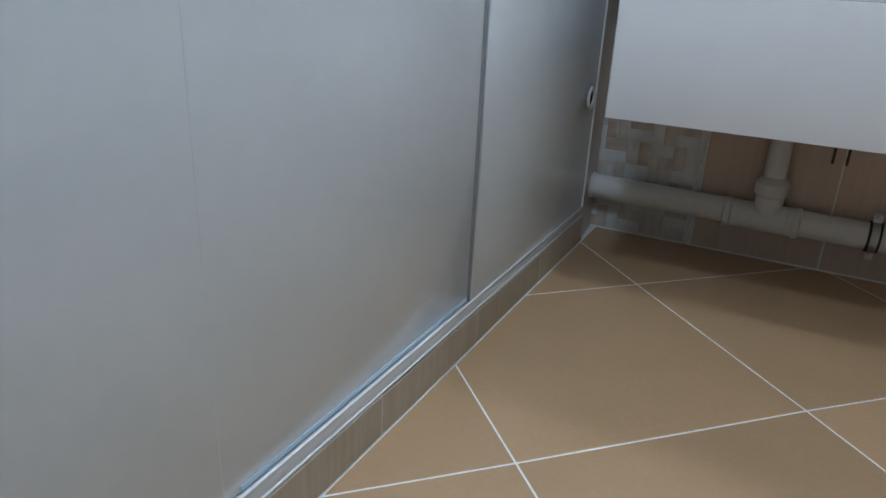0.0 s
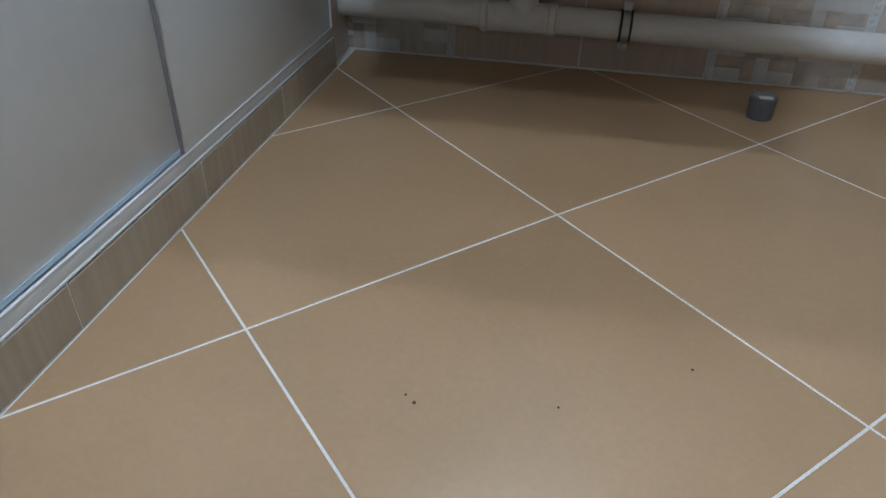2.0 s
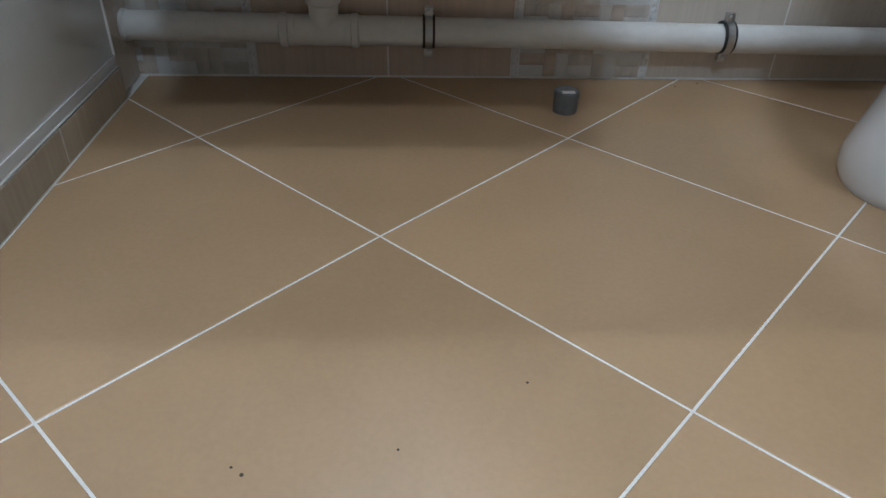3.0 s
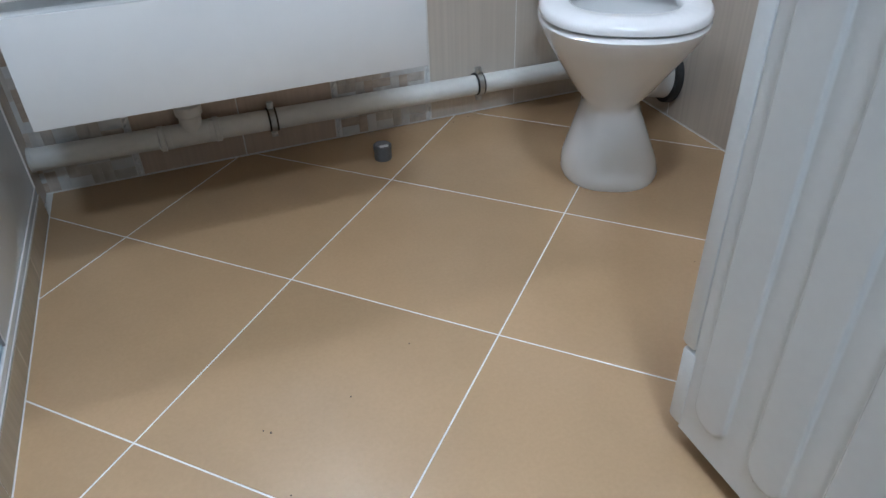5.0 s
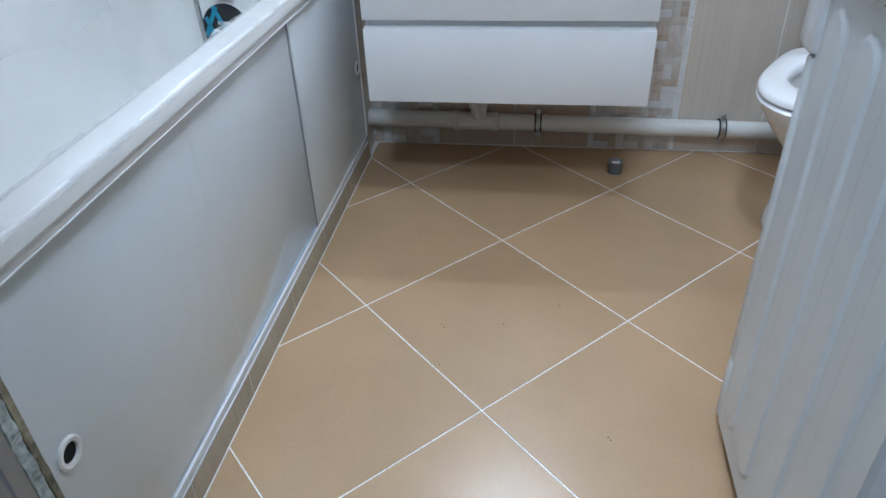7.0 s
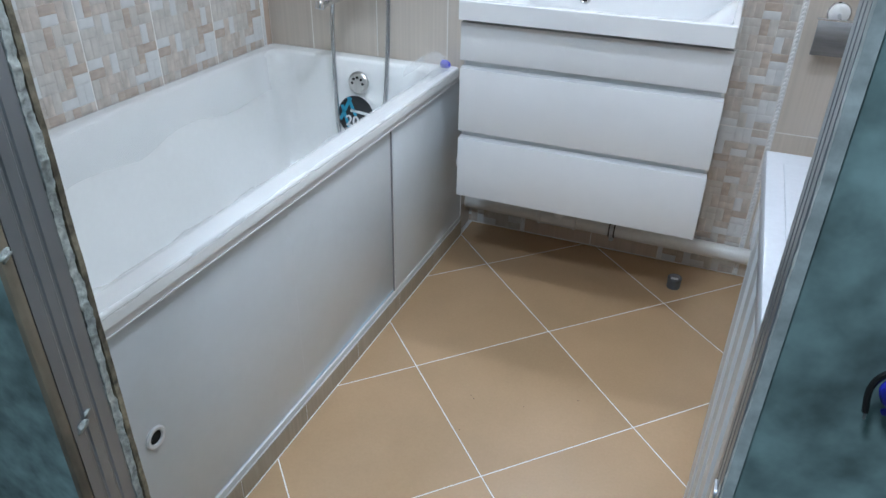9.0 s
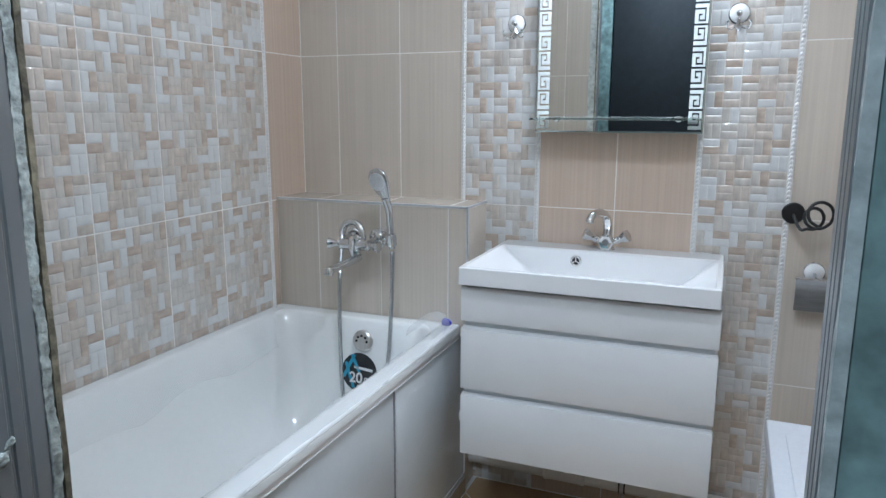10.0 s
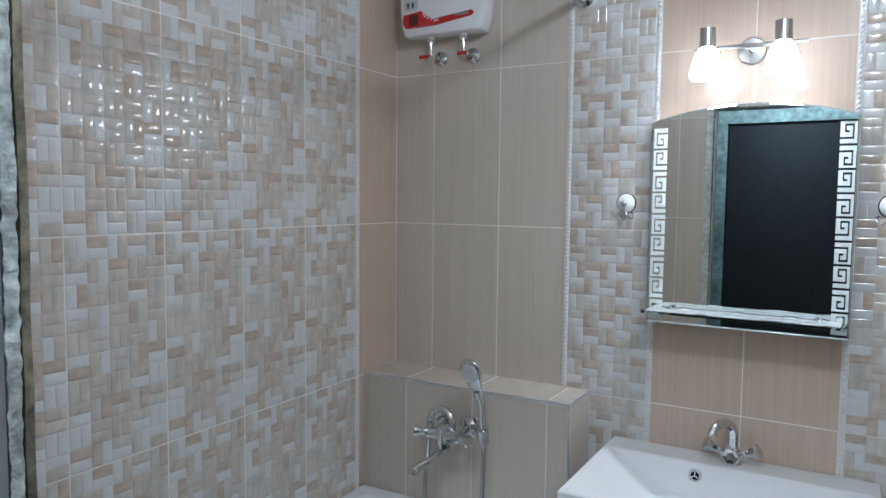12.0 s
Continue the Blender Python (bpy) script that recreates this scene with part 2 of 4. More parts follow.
wall_west = wall("wall_west", [((WEST - 0.12, SOUTH, -0.02), (WEST - GAP, NORTH + 0.12, CEIL))], grout_m, "glossy basket-weave tiled wall above the bathtub")
wall_north = wall("wall_north", [((WEST - GAP, NORTH + GAP, -0.02), (EAST + 0.12, NORTH + 0.12, CEIL))], grout_m, "tiled wall behind vanity with beige, peach and woven columns")
wall_east = wall("wall_east", [((EAST + GAP, SOUTH, -0.02), (EAST + 0.12, NORTH + GAP, CEIL))], grout_m, "beige lined ceramic tile wall beside the toilet")
wall_south = wall("wall_south", [((WEST - 0.12, SOUTH_OUT + 0.004, -0.02), (DOOR_W - 0.008, SOUTH - GAP, CEIL)),
                                 ((DOOR_E + 0.025, SOUTH_OUT + 0.004, -0.02), (EAST + 0.12, SOUTH - GAP, CEIL)),
                                 ((DOOR_W - 0.012, SOUTH_OUT + 0.004, DOOR_TOP + 0.012), (DOOR_E + 0.025, SOUTH - GAP, CEIL))], grout_m, "tiled wall with the doorway, seen in the mirror")
# the corridor side of the doorway wall, green and rough
bm = bmesh.new()
for x0, x1, z0 in ((HALL_W, DOOR_W - 0.011, 0), (DOOR_E + 0.0115, HALL_E, 0), (DOOR_W - 0.011, DOOR_E + 0.0115, DOOR_TOP + 0.03)):
    box((x0, SOUTH_OUT - 0.006, z0), (x1, SOUTH_OUT + 0.003, CEIL), bm=bm)
solo("wall_corridor_north", bm, teal_m, "blotched dark green painted wall round the doorway", "wall", kind="structure", smooth=False)
wall("wall_corridor_south", [((HALL_W, HALL_Y - 0.1, 0), (-0.50, HALL_Y, CEIL)), ((0.42, HALL_Y - 0.1, 0), (HALL_E, HALL_Y, CEIL)), ((-0.50, HALL_Y - 0.1, 2.12), (0.42, HALL_Y, CEIL))], teal_m, "blotched green painted corridor wall")
wall("wall_corridor_west", [((HALL_W - 0.1, HALL_Y - 0.1, 0), (HALL_W, SOUTH_OUT, CEIL))], teal_m, "green painted corridor end wall")
wall("wall_corridor_east", [((HALL_E, HALL_Y - 0.1, 0), (HALL_E + 0.1, SOUTH_OUT, CEIL))], teal_m, "green painted corridor end wall")
solo("ceiling", box((-1.7, HALL_Y - 0.2, CEIL), (1.7, NORTH + 0.12, CEIL + 0.1)), ceiling_m, "plain white painted ceiling", "ceiling", kind="structure", smooth=False)
floor = solo("floor", box((WEST, SOUTH, -0.12), (EAST + 0.1, NORTH + 0.1, -0.0007)), grout_m, "tan ceramic floor tiles laid diagonally with white joints", "floor", kind="structure", smooth=False)
solo("corridor_floor", box((-1.6, HALL_Y - 0.1, -0.12), (1.6, SOUTH, -0.004)), screed_m, "plain grey screed corridor floor", "floor", kind="structure", smooth=False)
door = thing("door_1", (-0.04, HALL_Y - 0.03, 0), "closed black door leaf across the corridor", "door", kind="structure")
part("door_leaf", box((-0.49, HALL_Y - 0.06, 0.005), (0.41, HALL_Y - 0.015, 2.105), 0.004), dark_door_m, door)

# ---- doorway: steel frame and crumbling plaster edge ----
frame_thing = thing("door_frame", (0, SOUTH_OUT, 0), "grey steel door frame in crumbling plaster, unfinished", "door frame", kind="structure")


def ragged_strip(x0, x1, y0, y1, seed, n=120, rough=0.004):
    """An upright strip with a broken front edge."""
    loops = []
    for i in range(n + 1):
        z = DOOR_TOP * i / n
        a, b, c = (rough * (noise.noise(Vector((z * 9, seed, k))) + 0.6 * noise.noise(Vector((z * 40, seed, k + 5))) + 0.4 * noise.noise(Vector((z * 110, seed, k + 9)))) for k in range(3))
        loops.append([(x0, y0, z), (x1 + b, y0 + c * 1.5, z), (x1 + a, y1 + c * 1.5, z), (x0, y1, z)])
    return rings(loops)


PROFILE = [(0, 0), (0, 0.016), (-0.002, 0.018), (-0.002, 0.021), (0, 0.023), (0, 0.036), (-0.002, 0.038), (-0.002, 0.041), (0, 0.043), (0, 0.061), (-0.02, 0.061), (-0.02, 0)]
# hinge side
x = DOOR_W
part("board_edge", ragged_strip(x - 0.007, x - 0.001, SOUTH - 0.004, SOUTH + 0.004, 17, rough=0.0010), rot_m, frame_thing, "stained old board edge")
part("plaster_edge", ragged_strip(x - 0.03, x, SOUTH - 0.019, SOUTH - 0.007, 7, n=700, rough=0.0030), plaster_m, frame_thing, "white crumbling plaster")
part("jamb", prism([(x + a - 0.0005, SOUTH - 0.0815 + b) for a, b in PROFILE], 0, DOOR_TOP, "z"), frame_m, frame_thing, smooth=False)
part("cover_strip", prism([(x - 0.012, SOUTH_OUT - 0.009), (x - 0.001, SOUTH_OUT - 0.009), (x + 0.0008, SOUTH_OUT + 0.005), (x - 0.012, SOUTH_OUT + 0.005)], 0, DOOR_TOP, "z", 0.002), old_wood_m, frame_thing, "bare tan wooden cover strip")
part("plaster_border", ragged_strip(x - 0.007, x - 0.042, SOUTH - 0.003, SOUTH + 0.0020, 23, n=300, rough=0.0007), lit_plaster_m, frame_thing, "bare plaster border beside the tiles")
# latch side
x = DOOR_E
part("jamb", prism([(x - a + 0.0030, SOUTH - 0.087 + 0.75 * b) for a, b in PROFILE], 0, DOOR_TOP, "z"), frame_m, frame_thing, smooth=False)
part("plaster_edge", ragged_strip(x + 0.012, x + 0.0040, SOUTH_OUT - 0.0075, SOUTH_OUT + 0.0005, 8, n=500, rough=0.0012), lit_plaster_m, frame_thing, "white crumbling plaster")
for y, z, size in ((-1.228, 0.955, 0.011), (-1.215, 0.972, 0.006), (-1.240, 0.85, 0.008), (-1.217, 0.57, 0.009), (-1.206, 0.585, 0.005)):
    bm = bmesh.new()
    bmesh.ops.create_icosphere(bm, subdivisions=3, radius=1)
    for v in bm.verts:
        v.co *= 1 + 0.55 * noise.noise(v.co * 1.7 + Vector((z * 40, 0, 0)))
        v.co = Vector((DOOR_W + 0.001 + 0.3 * size * v.co.x, y + size * v.co.y, z + 0.8 * size * v.co.z + 0.35 * size * v.co.y))
    part("filler_blob", bm, plaster_m, frame_thing, "dried white filler", sharp=80)
part("head", box((DOOR_W, SOUTH - 0.092, DOOR_TOP - 0.004), (DOOR_E + 0.014, SOUTH - 0.03, DOOR_TOP + 0.02), 0.002), frame_m, frame_thing)
part("head_plaster", box((DOOR_W, SOUTH - 0.028, DOOR_TOP + 0.001), (DOOR_E + 0.014, SOUTH + 0.002, DOOR_TOP + 0.02), 0.003), plaster_m, frame_thing)
part("strike_plate", prism(rounded(SOUTH - 0.074, 0.62, SOUTH - 0.056, 0.80, 0.004), DOOR_E + 0.001, DOOR_E + 0.006, "x"), alu_m, frame_thing, "worn steel strike plate")
part("latch_hole", prism(rounded(SOUTH - 0.070, 0.70, SOUTH - 0.060, 0.75, 0.003), DOOR_E - 0.0005, DOOR_E + 0.002, "x"), hole_m, frame_thing)

# ---- bathtub ----
TUB_N, TUB_S, RIM, LIP = 0.385, SOUTH, 0.642, -0.452
tub = thing("bathtub", (-0.8, -0.38, 0), "white acrylic bathtub with protective film and sliding front panels", "bathtub")


def tub_loop(x0, y0, x1, y1, r, z, n=10):
    return [(x, y, z) for x, y in rounded(x0, y0, x1, y1, r, n)]


W = WEST + 0.001
loops = [tub_loop(W, TUB_S + 0.001, LIP - 0.004, TUB_N - 0.001, 0.006, RIM - 0.032), tub_loop(W, TUB_S + 0.001, LIP, TUB_N - 0.001, 0.006, RIM - 0.029), tub_loop(W, TUB_S + 0.001, LIP, TUB_N - 0.001, 0.008, RIM - 0.0055),
         tub_loop(W + 0.001, TUB_S + 0.002, LIP - 0.001, TUB_N - 0.002, 0.008, RIM - 0.003), tub_loop(W + 0.003, TUB_S + 0.004, LIP - 0.0025, TUB_N - 0.004, 0.010, RIM - 0.001), tub_loop(W + 0.006, TUB_S + 0.008, LIP - 0.005, TUB_N - 0.008, 0.010, RIM),
         tub_loop(W + 0.012, TUB_S + 0.014, LIP - 0.013, TUB_N - 0.014, 0.012, RIM + 0.0003), tub_loop(W + 0.036, TUB_S + 0.075, LIP - 0.043, TUB_N - 0.053, 0.06, RIM + 0.0003),
         tub_loop(W + 0.045, TUB_S + 0.09, LIP - 0.052, TUB_N - 0.062, 0.07, RIM - 0.001), tub_loop(W + 0.052, TUB_S + 0.10, LIP - 0.060, TUB_N - 0.07, 0.075, RIM - 0.010),
         tub_loop(W + 0.066, TUB_S + 0.14, LIP - 0.074, TUB_N - 0.083, 0.085, RIM - 0.08), tub_loop(W + 0.085, TUB_S + 0.24, LIP - 0.093, TUB_N - 0.105, 0.10, RIM - 0.25),
         tub_loop(W + 0.11, TUB_S + 0.34, LIP - 0.118, TUB_N - 0.135, 0.12, RIM - 0.37), tub_loop(W + 0.16, TUB_S + 0.42, LIP - 0.165, TUB_N - 0.19, 0.12, RIM - 0.415)]
part("basin", rings(loops, caps=(False, True)), acrylic_m, tub, sharp=50)
part("rim_trim", box((LIP - 0.016, TUB_S + 0.003, 0.5925), (LIP - 0.0040, 0.45, RIM - 0.0295), 0.0008), lacquer_m, tub, "white plastic edge strip")
part("rim_lip", box((LIP - 0.012, TUB_S + 0.003, 0.6098), (LIP - 0.0005, 0.45, 0.6126), 0.0012), lacquer_m, tub)
part("rim_bead", box((LIP - 0.012, TUB_S + 0.003, 0.5932), (LIP - 0.0026, 0.45, 0.5962), 0.0012), lacquer_m, tub)
PX = -0.461
near_panel = part("sliding_panel", box((PX - 0.012, TUB_S + 0.004, 0.079), (PX - 0.004, -0.0925, 0.594), 0.001), panel_m, tub, "glossy grey-white front panel")
far_panel = part("sliding_panel", box((PX - 0.008, -0.0885, 0.079), (PX, 0.449, 0.594), 0.001), panel_m, tub, "glossy grey-white front panel")
part("panel_seam", box((PX - 0.006, -0.5815, 0.080), (PX - 0.0038, -0.580, 0.592)), panel_m, near_panel)
part("film_strip", box((PX - 0.006, -0.56, 0.0795), (PX - 0.0030, -0.095, 0.0855)), blue_film_m, near_panel, "strip of pale blue film")
part("panel_edge", box((PX - 0.010, -0.0925, 0.079), (PX + 0.0003, -0.0902, 0.594), 0.001), grey_print_m, tub, "dark panel joint")
part("panel_edge", box((PX - 0.006, -0.0900, 0.079), (PX + 0.0012, -0.0872, 0.594), 0.0008), alu_m, tub)
part("floor_rail", box((PX - 0.014, TUB_S + 0.004, 0.0608), (PX + 0.0018, 0.452, 0.0763), 0.001), panel_m, tub, "grey-white sliding rail")
part("floor_rail_lip", box((PX - 0.0015, TUB_S + 0.004, 0.0765), (PX + 0.0026, 0.452, 0.0788), 0.0008), lacquer_m, tub, "white lip of the rail")
part("rail_foot", box((PX - 0.012, TUB_S + 0.004, 0.0576), (PX + 0.0034, 0.452, 0.0606), 0.001), lacquer_m, tub)
part("end_trim", box((PX - 0.004, 0.449, 0.079), (PX + 0.003, 0.455, 0.594), 0.001), lacquer_m, tub)
for y, z, host, dx in ((-1.035, 0.345, near_panel, -0.004), (0.418, 0.31, far_panel, 0)):
    ring_ob = part("finger_grip", lathe((PX + dx - 0.001, y, z), (1, 0, 0), [(0.0135, 0), (0.0225, 0.0015), (0.0225, 0.004), (0.0195, 0.006), (0.0145, 0.005), (0.0135, 0.001)], n=28, caps=(False, False)), lacquer_m, host, "white plastic grommet")
    part("grip_hole", lathe((PX + dx - 0.0006, y, z), (1, 0, 0), [(0.0136, 0), (0.0136, 0.0012)], n=24), hole_m, ring_ob)
OVF_Y = TUB_N - 0.094
ovf = part("overflow", lathe((-0.765, OVF_Y, 0.575), (0, -1, 0.12), [(0.036, 0), (0.036, 0.006), (0.030, 0.011), (0.012, 0.012)], n=28), satin_m, tub, "dull nickel overflow cover")
for k in range(8):
    a = k * math.pi / 4
    part("slot", lathe((-0.765 + 0.019 * math.cos(a), OVF_Y - 0.0105, 0.575 + 0.019 * math.sin(a)), (0, -1, 0.12), [(0.0045, 0), (0.0045, 0.0016)], n=10), hole_m, ovf)

# round sticker on the sloping foot end of the tub
lean = radians(7)


def on_end(u, v, lift=0.0):
    return Vector((-0.776 + u, TUB_N - 0.104 - lift - v * -math.sin(lean) * 1.0, 0.465 + v * math.cos(lean)))


st = thing("sticker", (-0.776, TUB_N - 0.104, 0.465), "round black and blue sticker with white print on the tub", "sticker")
part("disc", rings([[on_end(0.069 * math.cos(a), 0.069 * math.sin(a), h) for a in [2 * math.pi * i / 40 for i in range(40)]] for h in (0, 0.0012)]), print_m, st)
part("face", rings([[on_end(0.066 * math.cos(a), 0.066 * math.sin(a), h) for a in [2 * math.pi * i / 40 for i in range(40)]] for h in (0.0011, 0.0016)]), sticker_m, st)


def sticker_bar(u0, v0, u1, v1, w, m, name):
    d = Vector((u1 - u0, v1 - v0)).normalized() * w / 2
    q = [(u0 - d.y, v0 + d.x), (u1 - d.y, v1 + d.x), (u1 + d.y, v1 - d.x), (u0 + d.y, v0 - d.x)]
    part(name, rings([[on_end(u, v, h) for u, v in q] for h in (0.0015, 0.0021)]), m, st, smooth=False)


for a in ((-0.052, 0.03, -0.02, -0.055), (-0.058, -0.02, -0.02, 0.058), (-0.03, 0.058, 0.0, 0.0)):
    sticker_bar(*a, 0.011, sticker_blue_m, "blue_stripe")
sticker_bar(-0.02, 0.016, 0.05, 0.010, 0.009, print_m, "brand_bar")


def lettering(name, words, size, m, matrix, parent=None, label="", spacing=1.0, bold=0.0):
    cu = bpy.data.curves.new(name, "FONT")
    cu.body, cu.size, cu.extrude, cu.align_x, cu.space_character, cu.offset = words, size, 0.0004, "CENTER", spacing, bold
    cu.materials.append(m)
    ob = new(name, cu)
    ob.matrix_world = matrix
    if parent:
        ob.parent = parent
        ob.matrix_parent_inverse = Matrix.Translation(-ORIGIN[parent])
    return tagged(ob, label)


up = Matrix.Translation(on_end(-0.012, -0.036, 0.0024)) @ pose(0, 0, 0, 90 - 7, 0, 0)
lettering("number_print", "20", 0.050, print_m, up, st, bold=0.001)
up = Matrix.Translation(on_end(0.038, -0.032, 0.0024)) @ pose(0, 0, 0, 90 - 7, 0, 0)
lettering("word_print", "ЛЕТ", 0.022, print_m, up, st, bold=0.0006)
sticker_bar(-0.005, -0.047, 0.04, -0.047, 0.007, print_m, "small_print_bar")

cap = thing("bottle_cap", (-0.489, 0.352, RIM), "small blue plastic cap lying on the tub rim", "cap")
part("cap_body", lathe((-0.500, 0.352, RIM + 0.0125), (1, -0.25, 0), [(0.009, 0), (0.0125, 0.002), (0.0125, 0.016), (0.010, 0.024), (0.005, 0.030)], n=18), blue_m, cap)


# crinkled film over the front and back of the rim
def film(name, x_of, y0, y1, seed, label, m=film_m):
    n, rows = 90, 9
    loops = []
    for i in range(n + 1):
        y = y0 + (y1 - y0) * i / n
        reach = 0.5 + 0.5 * noise.noise(Vector((y * 3.1, seed, 0)))
        loops.append([Vector((x_of(k / (rows - 1), reach)[0] + 0.0015 * noise.noise(Vector((y * 20, k, seed))), y, x_of(k / (rows - 1), reach)[1] + 0.0048 * (0.6 + noise.noise(Vector((y * 17, k * 1.3, seed + 3)))))) for k in range(rows)])
    bm = rings(loops, caps=(False, False), closed=False)
    return solo(name, bm, m, label, "film")


def drape_front(t, reach):
    s = t * (0.08 + 0.10 * reach)
    if s < 0.012:
        return LIP + 0.001, RIM - 0.012 + s
    s -= 0.012
    if s < 0.055:
        return LIP - 0.001 - s, RIM + 0.0015
    s -= 0.055
    return LIP - 0.058 - s * 0.22, RIM - 0.004 - s * 0.95


film("plastic_film", drape_front, TUB_S + 0.02, TUB_N - 0.03, 3, "clear crinkled protective film peeling from tub rim")


def drape_back(t, reach):
    s = t * (0.10 + 0.16 * reach)
    if s < 0.045:
        return W + 0.004 + s, RIM + 0.0015
    s -= 0.045
    return W + 0.054 + s * 0.2, RIM - 0.004 - s * 0.95


film("plastic_film", drape_back, TUB_S + 0.05, TUB_N - 0.06, 9, "clear crinkled protective film along the tub wall side", thin_film_m)



def drape_flap(t, reach):
    a = math.pi * t
    return LIP - 0.062 - 0.045 * math.cos(a), RIM + 0.002 + (0.030 + 0.035 * reach) * math.sin(a)


film("plastic_film", drape_flap, 0.19, 0.335, 21, "loose bubble of clear film standing on the tub rim")

# ---- boxed-in ledge with the bath tap ----
BOX_E, BOX_Z = -0.430, 1.03
ledge = solo("ledge_wall", merge(box((WEST, TUB_N + GAP, 0.60), (BOX_E - GAP, NORTH, BOX_Z - GAP)), box((WEST, TUB_N + 0.02, 0), (-0.470, NORTH, 0.61))), grout_m, "low tiled ledge boxing in the pipes at the tub's end", "wall", kind="structure", smooth=False)
part("corner_trim", box((BOX_E - 0.006, TUB_N - 0.003, RIM), (BOX_E + 0.003, TUB_N + 0.006, BOX_Z - 0.006), 0.003), alu_m, ledge, "silver corner strip")
part("edge_trim", box((WEST, TUB_N - 0.004, BOX_Z - 0.005), (BOX_E + 0.003, TUB_N + 0.003, BOX_Z + 0.002), 0.0028), alu_m, ledge, "slim silver edge strip")
part("edge_trim", box((BOX_E - 0.005, TUB_N + 0.003, BOX_Z - 0.005), (BOX_E + 0.003, NORTH, BOX_Z + 0.002), 0.0028), alu_m, ledge, "slim silver edge strip")

MX, MY, MZ = -0.799, TUB_N - 0.075, 0.897
mixer = thing("bath_mixer", (MX, TUB_N, MZ), "chrome two-handle bath mixer with long swivel spout", "tap")
part("body", tube([(MX - 0.054, MY, MZ), (MX + 0.054, MY, MZ)], 0.019, n=20, steps=0), chrome_m, mixer)
for s in (-1, 1):
    part("rosette", lathe((MX + s * 0.050, TUB_N, MZ + 0.012), (0, -1, 0), [(0.034, 0), (0.033, 0.006), (0.024, 0.014), (0.015, 0.02)], n=28), chrome_m, mixer)
    part("union", tube([(MX + s * 0.050, TUB_N - 0.01, MZ + 0.012), (MX + s * 0.050, TUB_N - 0.04, MZ + 0.008), (MX + s * 0.050, MY, MZ)], 0.013, n=14), chrome_m, mixer)
    part("handle", lathe((MX + s * 0.050, MY - 0.002, MZ), (s, -0.25, 0), [(0.016, 0), (0.018, 0.006), (0.011, 0.010), (0.010, 0.016), (0.019, 0.040), (0.020, 0.044), (0.015, 0.047), (0.005, 0.046)], n=12), chrome_m, mixer, "flared chrome handle")
part("centre_block", lathe((MX, MY, MZ + 0.03), (0, 0, -1), [(0.012, 0), (0.022, 0.008), (0.023, 0.05), (0.017, 0.064), (0.016, 0.078)], n=22), chrome_m, mixer)
part("diverter", tube([(MX + 0.015, MY - 0.015, MZ - 0.022), (MX + 0.03, MY - 0.045, MZ - 0.018)], 0.006, n=10, steps=0), chrome_m, mixer)
SP = [(MX + 0.012, MY, MZ - 0.040), (MX + 0.012, MY - 0.012, MZ - 0.046), (MX - 0.002, 0.165, 0.842), (MX - 0.003, 0.150, 0.840)]
part("spout", tube(SP, lambda t: 0.0135 - 0.0005 * t, n=16, steps=3), chrome_m, mixer)
part("aerator", lathe((MX - 0.003, 0.150, 0.848), (0, -0.25, -1), [(0.014, 0), (0.0155, 0.004), (0.0155, 0.02), (0.012, 0.022)], n=18), chrome_m, mixer)
hoop = [(MX - 0.024 + 0.043 * math.cos(radians(a)), MY + 0.02 + 0.012 * math.sin(radians(a * 0.5)), MZ + 0.022 + 0.048 * math.sin(radians(a))) for a in range(200, -30, -20)]
part("swan_hoop", tube(hoop, 0.011, n=12, steps=4), chrome_m, mixer, "chrome hooped hose outlet")

BX, BY, BZ = -0.662, TUB_N - 0.04, 0.925
shower = thing("hand_shower", (BX, TUB_N, BZ), "chrome hand shower with ribbed steel hose in a wall bracket", "shower")
RX = BX - 0.052
br = part("bracket", merge(lathe((RX, TUB_N, BZ), (0, -1, 0), [(0.024, 0), (0.024, 0.006), (0.014, 0.012), (0.012, 0.018)], n=20), tube([(RX, TUB_N - 0.012, BZ), (RX + 0.008, TUB_N - 0.04, BZ), (BX - 0.002, BY - 0.043, BZ)], 0.010, n=12)), chrome_m, shower)
part("bracket_clip", lathe((BX + 0.004, BY - 0.045, BZ - 0.022), (0, -0.18, 1), [(0.013, 0), (0.017, 0.003), (0.018, 0.04), (0.014, 0.042)], n=18), chrome_m, br)
HS = [(BX + 0.004, BY - 0.043, BZ - 0.03), (BX + 0.001, BY - 0.050, BZ + 0.05), (BX + 0.002, BY - 0.060, BZ + 0.10), (BX - 0.004, BY - 0.072, BZ + 0.136)]
part("handle", tube(HS, lambda t: 0.0105 + 0.003 * t, n=16), chrome_m, shower)
# spoon-shaped head, flattened across its spray face
AT, FACE = Vector((BX - 0.018, BY - 0.080, BZ + 0.180)), Vector((-0.10, -0.90, -0.20)).normalized()
LONG = Vector((-0.34, -0.15, 0.90))
head = lathe(AT, LONG, [(0.012, -0.060), (0.016, -0.044), (0.025, -0.025), (0.033, -0.002), (0.0355, 0.015), (0.032, 0.032), (0.022, 0.046), (0.008, 0.052)], n=32)
for v in head.verts:
    d = (v.co - AT).dot(FACE)
    v.co -= FACE * d * (0.72 if d > 0 else 0.35)
part("spray_head", head, chrome_m, shower)
part("spray_face", lathe(AT + LONG.normalized() * 0.010 + FACE * 0.0090, FACE, [(0.0285, 0), (0.0275, 0.0025), (0.023, 0.003)], n=28), alu_m, shower, "pale metal spray face")
